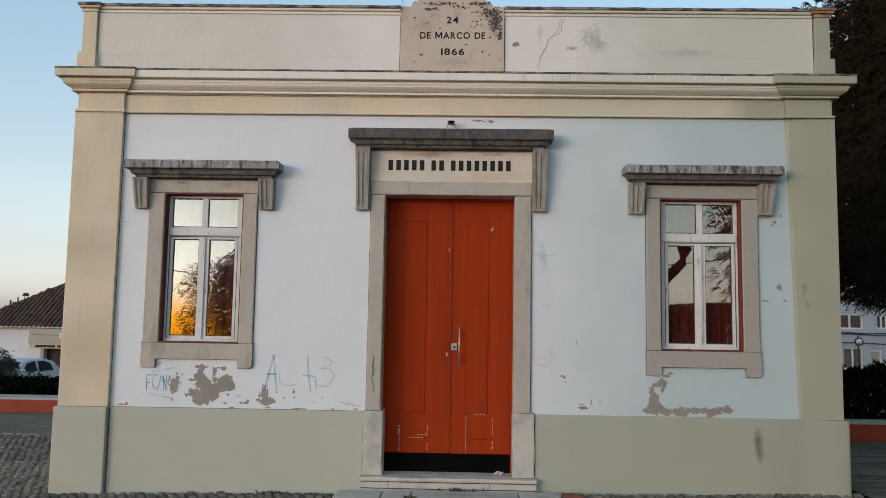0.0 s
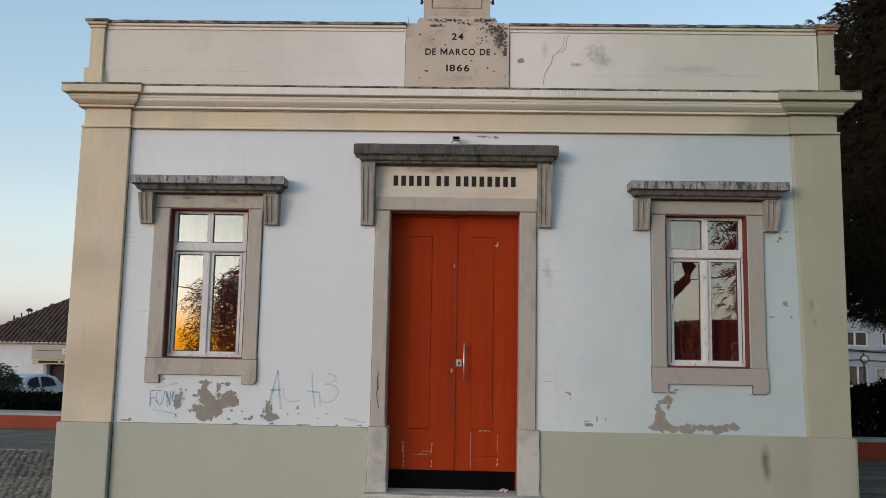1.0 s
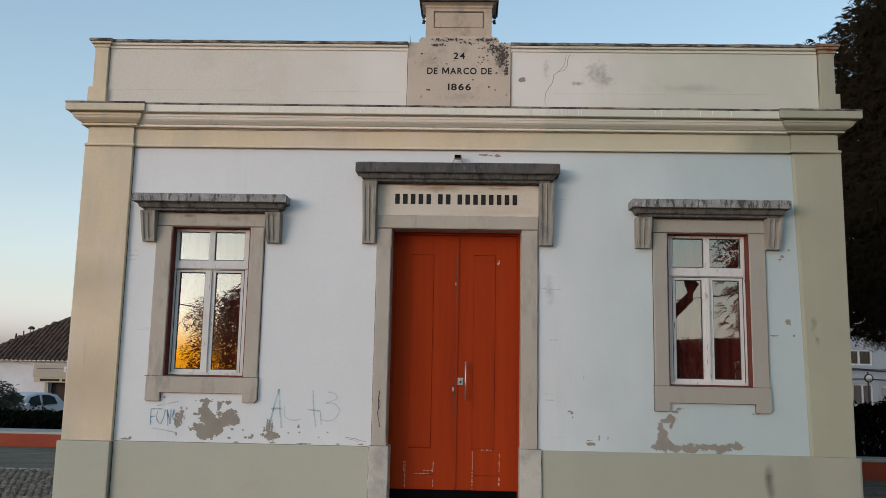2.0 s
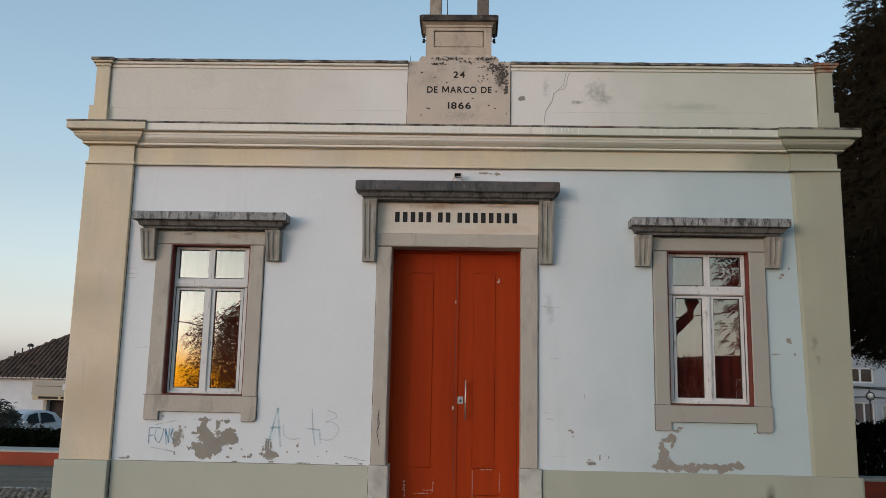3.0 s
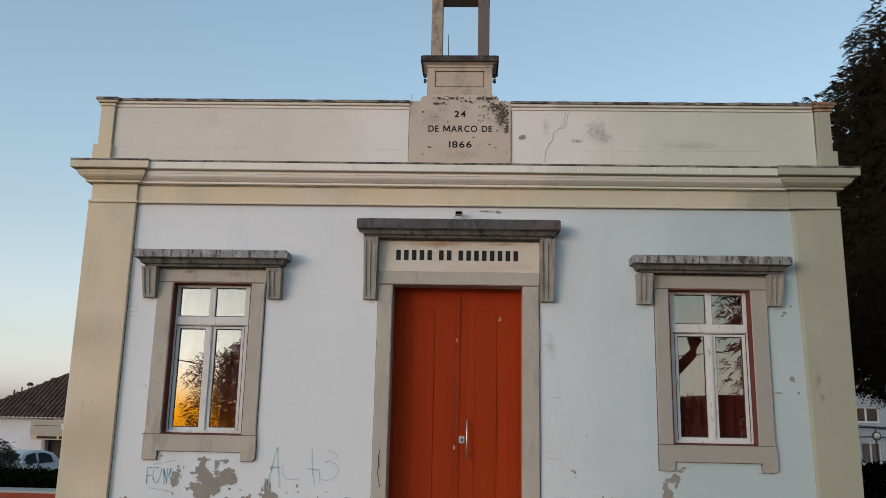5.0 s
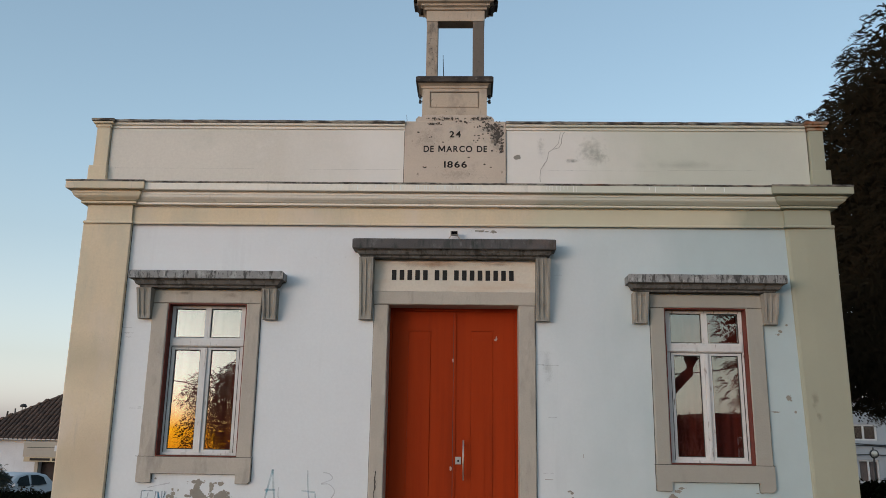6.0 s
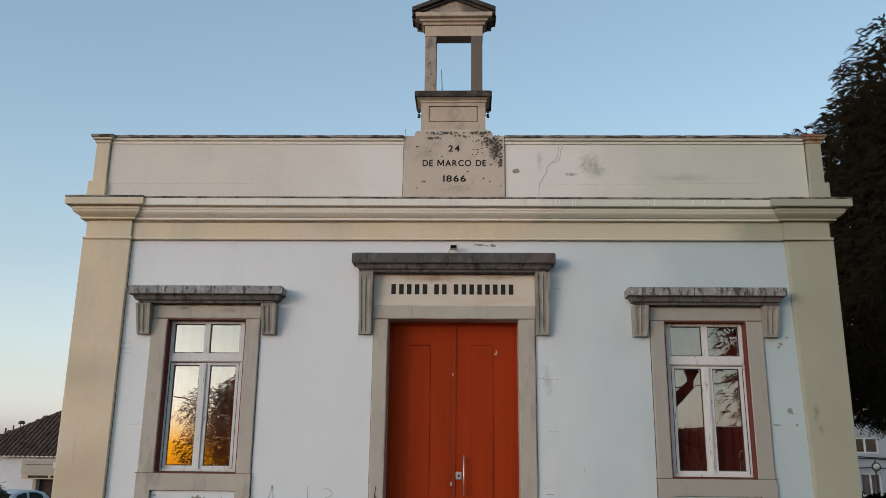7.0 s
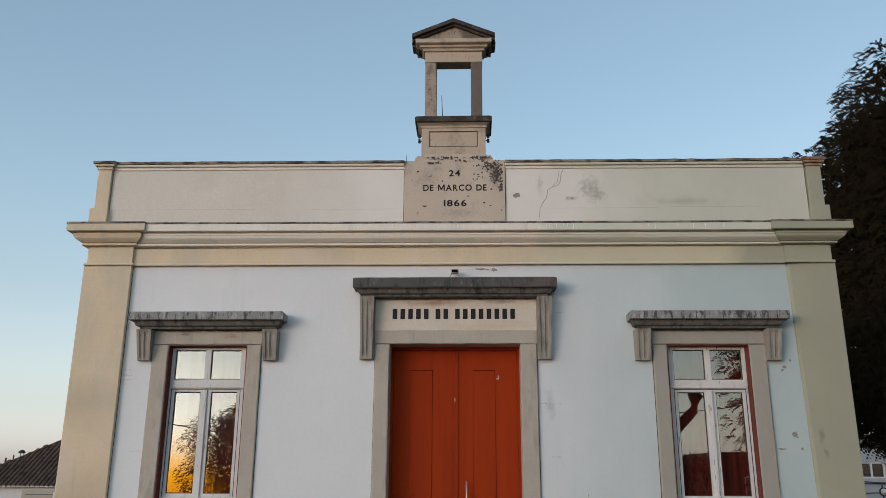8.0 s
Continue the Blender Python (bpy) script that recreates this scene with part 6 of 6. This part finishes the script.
def car(at, rz):
    t = thing("car", "pale blue-white small hatchback parked behind the hedge", "car", at)
    t.rotation_euler = (0, 0, radians(rz))
    t.scale = (0.93, 0.93, 1.0)
    # half-width stations across, side outline along x (nose at -x)
    side = [(-1.95, 0.42), (-1.98, 0.62), (-1.85, 0.80), (-1.05, 0.98), (-0.45, 1.40), (0.1, 1.50), (0.8, 1.49), (1.35, 1.38), (1.72, 1.02), (1.82, 0.75), (1.80, 0.40), (1.3, 0.25), (-1.5, 0.25)]
    bm = bmesh.new()
    rings = []
    for y, k, drop in ((-0.82, 0.955, 0.10), (-0.80, 0.985, 0.04), (-0.70, 1.0, 0.0), (0.70, 1.0, 0.0), (0.80, 0.985, 0.04), (0.82, 0.955, 0.10)):
        rings.append([(x * k, y * (1.0 if z < 1.0 else 1.0 - 0.35 * (z - 1.0)), z - drop * (1 if z > 1.2 else 0)) for x, z in side])
    loft(bm, rings, True, True)
    part("body", bm, CARPAINT, t, smooth=False)
    for s in (-1, 1):
        for name, o in (("side_window", [(-0.62, 1.0), (-0.30, 1.33), (0.12, 1.41), (0.20, 1.40), (0.24, 1.0)]), ("side_window", [(0.38, 1.0), (0.35, 1.41), (0.75, 1.40), (1.08, 1.30), (1.22, 1.02)])):
            bm = bmesh.new()
            vs = [bm.verts.new((x, s * (0.832 - 0.30 * (z - 1.0)), z)) for x, z in o]
            bm.faces.new(vs)
            bmesh.ops.solidify(bm, geom=bm.faces[:], thickness=0.01)
            part(name, bm, CARWINDOW, t, "dark tinted side window")
        bm = block(-0.78, -0.58, *sorted((s * 0.84, s * 0.98)), 0.98, 1.12, bevel=0.03)
        part("wing_mirror", bm, CARPAINT, t)
        for x in (-1.25, 1.15):
            bm = bmesh.new()
            tube(bm, [(x, s * 0.68, 0.30), (x, s * 0.70, 0.30), (x, s * 0.83, 0.30), (x, s * 0.845, 0.30)], [0.28, 0.30, 0.30, 0.27], 20)
            w = part("wheel", bm, RUBBER, t)
            part("rim", tube(bmesh.new(), [(x, s * 0.84, 0.30), (x, s * 0.852, 0.30)], [0.19, 0.17], 16), STEEL, w)
        part("door_handle", block(0.02, 0.16, *sorted((s * 0.835, s * 0.855)), 0.86, 0.89, bevel=0.006), CARPAINT, t)
    bm = bmesh.new()
    vs = [bm.verts.new(p) for p in ((-1.03, -0.68, 1.005), (-1.03, 0.68, 1.005), (-0.50, 0.60, 1.385), (-0.50, -0.60, 1.385))]
    bm.faces.new(vs)
    bmesh.ops.solidify(bm, geom=bm.faces[:], thickness=0.012)
    part("windscreen", bm, CARWINDOW, t)
    for s in (-1, 1):
        part("headlight", block(-1.97, -1.80, *sorted((s * 0.45, s * 0.76)), 0.62, 0.76, bevel=0.03), STEEL, t)
        part("tail_light", block(1.74, 1.82, *sorted((s * 0.5, s * 0.70)), 0.72, 0.95, bevel=0.02), REDTRIM, t)
    return t


car((-18.2, 25.0, level(-18.1, 25.0)), 75)


def tavern():
    gx, gy = -30.0, 32.0
    gz = level(-22, 32)
    t = thing("tavern", "low white tavern with brown clay tile roof and awning", "house", (gx, gy, gz))
    ez = 1.41 - gz                                   # eave above its ground
    holes = [(9.05, 10.9, 0.0, 1.95), (13.2, 14.2, 1.0, 2.0)]
    bm = holed(bmesh.new(), 5.4, 17.5, -0.5, ez, 0.4, 0.8, holes)
    box(bm, 5.4, 5.8, 0.801, 9.0, -0.5, ez), box(bm, 17.1, 17.5, 0.801, 9.0, -0.5, ez), box(bm, 5.801, 17.099, 8.6, 9.0, -0.5, ez)
    part("wall", bm, HOUSEWHITE, t)
    # a flat dark panel stands for the shade inside the open doorway
    bm = block(9.051, 10.899, 0.62, 0.68, 0.0, 1.949, bevel=0)
    part("door", bm, SHADE, t, "dark panel for the shade in the open doorway")
    part("post", block(8.86, 9.04, 0.30, 0.399, 0.0, 1.95, bevel=0.01), AWNING, t)
    for x0 in (13.2,):
        o = part("window", holed(bmesh.new(), x0 + 0.001, x0 + 0.999, 1.001, 1.999, 0.5, 0.56, [(x0 + 0.08, x0 + 0.92, 1.08, 1.92)]), FRAME, t)
        part("pane", block(x0 + 0.05, x0 + 0.95, 0.525, 0.53, 1.05, 1.95, bevel=0), GLASS, o)
    # awning box, its sign strip and a small notice
    aw = part("awning", block(8.45, 13.0, -0.15, 0.395, ez - 0.83, ez - 0.10, bevel=0.03), AWNING, t, "beige awning box over the door")
    part("rail", block(8.64, 13.0, -0.165, -0.151, ez - 0.40, ez - 0.375, bevel=0), IRON, aw)
    part("sign", block(8.55, 13.0, -0.20, -0.151, ez - 1.06, ez - 0.832, bevel=0.01), SIGN, t, "tan sign strip with dark lettering")
    x = 8.85
    for w in (1.0, 0.16, 0.7):
        part("sign_bar", block(x, x + w, -0.204, -0.201, ez - 1.005, ez - 0.89, bevel=0), INK, t)
        x += w + 0.12
    part("notice", block(10.0, 10.75, -0.175, -0.152, ez - 0.55, ez - 0.28, bevel=0.004), HOUSEWHITE, t, "small pale notice board")
    part("notice_bar", block(10.12, 10.6, -0.179, -0.1755, ez - 0.46, ez - 0.40, bevel=0), IRON, t)
    # hipped roof: eave at the front, hip rising from its west end
    x0, x1, y0, y1, rise = 5.0, 18.0, 0.0, 9.4, 3.15
    run = (y1 - y0) / 2
    bm = bmesh.new()
    a = [bm.verts.new(p) for p in ((x0, y0, ez), (x1, y0, ez), (x1, y1, ez), (x0, y1, ez))]
    r = [bm.verts.new(p) for p in ((x0 + run, y0 + run, ez + rise), (x1 - run, y0 + run, ez + rise))]
    for f in ((a[0], a[1], r[1], r[0]), (a[1], a[2], r[1]), (a[2], a[3], r[0], r[1]), (a[3], a[0], r[0]), (a[3], a[2], a[1], a[0])):
        bm.faces.new(f)
    part("roof", bm, TILE, t)
    # barrel tiles on the front and west slopes
    vs, fs = [], []
    rnd = random.Random(8)

    def tile(o, across, up, nrm, w, ln):
        i = len(vs)
        for f, wd, lift in ((0.0, w * 0.42, 0.02), (1.0, w * 0.33, 0.0)):
            for k in range(5):
                ang = math.pi * k / 4
                vs.append(tuple(o + up * (ln * f) + across * (wd * math.cos(ang)) + nrm * (0.105 * math.sin(ang) + lift)))
        for k in range(4):
            fs.append((i + k, i + k + 1, i + k + 6, i + k + 5))
        fs.append((i, i + 1, i + 2, i + 3, i + 4))

    sl = math.hypot(run, rise)
    for across, org, width, upv in ((Vector((1, 0, 0)), Vector((x0, y0, ez)), x1 - x0, Vector((0, run, rise)) / sl), (Vector((0, 1, 0)), Vector((x0, y0, ez)), y1 - y0, Vector((run, 0, rise)) / sl)):
        nrm = across.cross(upv)
        nrm = nrm if nrm.z > 0 else -nrm
        cols = int(width / 0.235)
        for c in range(cols):
            s = (c + 0.5) * 0.235
            reach = min(s, width - s) / run * sl
            k = 0
            while k * 0.36 < min(reach, sl):
                tile(org + across * (s + rnd.uniform(-.012, .012)) + upv * (k * 0.36 - 0.05) + nrm * 0.01, across, upv, nrm, 0.225, 0.40)
                k += 1
    tiles = raw("roof_tiles", vs, fs, TILE, t, "brown weathered barrel tiles")
    tagged(tiles, kind="stuff")
    # white mortar in the mouths of the eave tiles
    for c in range(int((x1 - x0) / 0.235)):
        s = x0 + (c + 0.5) * 0.235
        if s < 5.4 or s > 13:
            continue
        o = [(s + 0.10 * math.cos(math.pi * k / 5), ez - 0.03 + 0.085 * math.sin(math.pi * k / 5)) for k in range(6)]
        part("mortar", prism(bmesh.new(), o, -0.075, -0.03), MORTAR, t)
    part("hip_ridge", tube(bmesh.new(), [(x0, y0, ez + 0.03), (x0 + run, y0 + run, ez + rise + 0.04)], [0.09, 0.09], 8), TILE, t)
    part("ridge", tube(bmesh.new(), [(x0 + run, y0 + run, ez + rise + 0.03), (x1 - run, y0 + run, ez + rise + 0.03)], [0.1, 0.1], 8), TILE, t)
    # chimney with a cowl, and a thin pipe
    cx, cy, cz = -23.65 - gx, 35.2 - gy, 2.56 - gz
    ch = part("chimney", tube(bmesh.new(), [(cx, cy, cz - 0.5), (cx, cy, cz + 0.12)], [0.10, 0.10], 10), IRON, t, "thin metal flue with a cowl")
    for k in range(3):
        a = 0.5 + k * 2.094
        part("leg", tube(bmesh.new(), [(cx + 0.09 * math.cos(a), cy + 0.09 * math.sin(a), cz + 0.08), (cx + 0.10 * math.cos(a), cy + 0.10 * math.sin(a), cz + 0.52)], [0.018, 0.018], 5), IRON, ch)
    rings = [[(cx + r * math.cos(k * math.pi / 6), cy + r * math.sin(k * math.pi / 6), cz + z) for k in range(12)] for r, z in ((0.10, 0.49), (0.17, 0.50), (0.175, 0.55), (0.12, 0.64), (0.03, 0.67))]
    part("cowl", loft(bmesh.new(), rings, True, True), IRON, ch)
    part("vent_pipe", tube(bmesh.new(), [(cx - 0.40, cy, cz - 0.6), (cx - 0.42, cy, cz + 0.42)], [0.035, 0.035], 6), IRON, t)
    return t


tavern()
# bare twigs of a leafless tree behind the tavern
bt = thing("tree", "leafless young tree behind the tavern roof", "tree", (-28.4, 42.0, level(-28, 42)))
part("trunk", tube(bmesh.new(), [(0, 0, -0.1), (0, 0, 2.6), (0.1, 0, 4.4)], [0.10, 0.08, 0.05], 7), BARK, bt)
rnd = random.Random(4)
for k in range(9):
    a, b = rnd.uniform(-0.8, 0.8), rnd.uniform(0.4, 0.8)
    z = 3.25 + 0.05 * k
    part("twig", tube(bmesh.new(), [(0.05, 0, z), (0.05 + 0.4 * a, 0, z + 0.5 * b), (0.05 + 0.6 * a + rnd.uniform(-.2, .2), 0, z + b)], [0.026, 0.02, 0.011], 4), BARK, bt)

# ---- behind the viewer: what the window panes mirror, and one unseen shading tree ----
tree("tree", (-10.5, -30, 0), [(0, 0, -0.1, 0.2), (0, 0, 2, 0.15), (0, 0, 5.6, 0.05)], [limb((0, 0, 1.4), (-2.2, 0, 2.8), 0.06), limb((0, 0, 1.8), (2.2, 0, 3.2), 0.06), limb((0, 0, 2.4), (-1.8, 0, 4.5), 0.05)],
     [(0.4, 0, 3.4, 1.9, 1.6, 2.3), (0.6, 0, 5.8, 0.75, 0.8, 0.9), (-1.5, 0, 4.1, 1.5, 0.9, 1.1), (-1.6, 0, 2.3, 1.4, 0.8, 1.4), (1.8, 0, 4.0, 1.5, 1.4, 2.5), (0.2, 0, 4.8, 1.5, 1.1, 1.1)], 15000, 0.19, 5, 0.033, "feathery dark tree across the square", 41, LEAF, 0.15, 500)
tree("tree", (10.0, -8.5, 0), [(0, 0, -0.1, 0.3), (0, 0, 3, 0.22), (0, 0, 9, 0.08)], [limb((0, 0, 2), (-3.0, 0, 3.0), 0.08), limb((0, 0, 3), (-3.4, 0, 5.6), 0.08), limb((0, 0, 3), (3, 0, 6), 0.08)],
     [(0, 0, 6.2, 4.3, 3.5, 4.3), (-3.1, 0, 4.5, 1.6, 1.5, 1.6), (-3.2, 0, 2.8, 1.4, 1.2, 0.6), (-3.7, 0, 3.9, 0.85, 1.5, 0.95), (-3.5, 0, 3.2, 1.0, 1.4, 0.4), (-3.6, 0, 2.2, 0.9, 1.4, 0.65)], 18500, 0.18, 5, 0.033, "dark feathery tree by the yard, shading its east side", 42, LEAF, 0.4, 1500)
# unseen tree, added to keep sky light off the east end of the front
tree("tree", (11.6, -1.4, 0), [(0, 0, -0.1, 0.3), (0, 0, 3, 0.24), (0, 0, 9, 0.08)], [limb((0, 0, 2), (-3.0, 0, 3.4), 0.08), limb((0, 0, 3), (-3.4, 1, 5.6), 0.08), limb((0, 0, 3), (3, 0, 6), 0.08)],
     [(0, 0, 5.8, 4.6, 3.6, 4.6), (-2.4, 0.6, 3.6, 2.2, 2.0, 1.9)], 1500, 0.5, 6, 0.06, "dark feathery tree by the yard, shading its east side", 47, LEAF, 0.4, 8000)
lean = thing("tree", "leaning bare pollarded tree with knobbed limb", "tree", (3.4, -16, 0))
part("trunk", tube(bmesh.new(), [(0, 0, -0.1), (0.9, 0, 1.2), (2.0, 0, 2.4), (2.9, 0, 3.35), (3.35, 0, 3.75), (3.45, 0, 4.15), (3.3, 0, 4.4)], [0.26, 0.22, 0.19, 0.16, 0.15, 0.19, 0.10], 10), BARK, lean, smooth=True)
part("limb", tube(bmesh.new(), [(1.0, 0, 1.3), (1.4, 0, 2.6), (2.4, 0, 4.0), (2.65, 0, 4.3)], [0.12, 0.10, 0.09, 0.14], 8), BARK, lean, smooth=True)
white_house((22.5, -33.0, 0.0), 10.5, 3.0, 6.0, [(2, 3, 1, 2, "window"), (5, 6, 0.0, 2.0, "door"), (8, 9, 1, 2, "window")], "low dark red house across the square", HOUSERED).rotation_euler = (0, 0, math.pi)
hedge("hedge", (0, 0, 0), 6.0, 12.0, -33, -31.5, 0.0, 2.75, 5000, "tall ragged hedge across the square", 9, LEAF_HEDGE, 0.11)
hedge("hedge", (0, 0, 0), -26.0, -6.0, -42, -40.5, 0.0, 0.45, 5000, "long dark hedge on the far side of the square", 12, LEAF_HEDGE, 0.13)
cab = thing("overhead_cable", "black overhead cable slung between two wooden poles", "cable", (0, -24, 0))
part("cable", tube(bmesh.new(), [(-26 + 46 * i / 24, 0, 6.5 - 3.0 * math.sin(math.pi * i / 24) ** 1.0 * 0.85 - 0.02 * i) for i in range(25)], [0.02] * 25, 5), IRON, cab)
for x in (-26, 20):
    part("pole", tube(bmesh.new(), [(x, 0.1, -0.1), (x, 0.1, 6.9)], [0.12, 0.09], 8), BARK, cab)


# ---- cobbles ----
def cobbles():
    pav = tagged(new("pavement"), "cobbled yard of small grey granite setts", "pavement", kind="structure")
    rnd = random.Random(2)
    vs, fs = [], []
    meshes = []
    for k in range(6):
        bm = bmesh.new()
        a, b = 0.036 + 0.009 * rnd.random(), 0.034 + 0.009 * rnd.random()
        o = [(-a, -b), (a * rnd.uniform(.85, 1), -b), (a, b * rnd.uniform(.85, 1)), (-a * rnd.uniform(.85, 1), b)]
        loft(bm, [[(x, y, -0.05) for x, y in o], [(x, y, -0.006) for x, y in o], [(x * 0.66, y * 0.62, 0.012 + 0.008 * rnd.random()) for x, y in o]], True, True)
        me = bpy.data.meshes.new("cobble")
        bmesh.ops.recalc_face_normals(bm, faces=bm.faces)
        bm.to_mesh(me)
        bm.free()
        me.materials.append(COBBLE)
        meshes.append(me)
    shapes = [([tuple(v.co) for v in me.vertices], [tuple(p.vertices) for p in me.polygons]) for me in meshes]
    near = 0
    pitch = 0.098
    j = 0
    y = -9.6
    while y < 4.4:
        x = -11.0 + (0.5 * pitch if j % 2 else 0)
        while x < 6.0:
            if (-4.0 < x < 4.0 and y > -0.06) or (-1.12 < x < 1.18 and y > -0.58) or (x > 4.1 and y > -3.0):
                x += pitch
                continue
            px, py = x + rnd.uniform(-.016, .016), y + rnd.uniform(-.014, .014) + 0.035 * math.sin(x * 2.1)
            z, rz, k = level(px, py) + rnd.uniform(-.009, .007), rnd.gauss(0, 0.22), rnd.randrange(6)
            if near < 300 and -5.6 < x < -4.05 and -0.4 < y < 2.6:
                ob = new("cobble", meshes[k])
                ob.parent = pav
                ob.location, ob.rotation_euler = (px, py, z), (rnd.gauss(0, .03), rnd.gauss(0, .03), rz)
                near += 1
            else:
                c, s = math.cos(rz), math.sin(rz)
                i = len(vs)
                vs.extend((px + c * a - s * b, py + s * a + c * b, z + h) for a, b, h in shapes[k][0])
                fs.extend(tuple(q + i for q in f) for f in shapes[k][1])
            x += pitch
        y += 0.108
        j += 1
    tagged(raw("cobbles", vs, fs, COBBLE, pav), kind="stuff")
    # pale border row between cobbles and lane
    for k in range(24):
        x = -9.0 + k * 0.21
        part("border_stone", block(x, x + 0.17, 4.42 + 0.02 * math.sin(k), 4.50 + 0.02 * math.sin(k), level(x, 4.45) - 0.06, level(x, 4.45) + 0.012, bevel=0.01), COPING, pav)


cobbles()
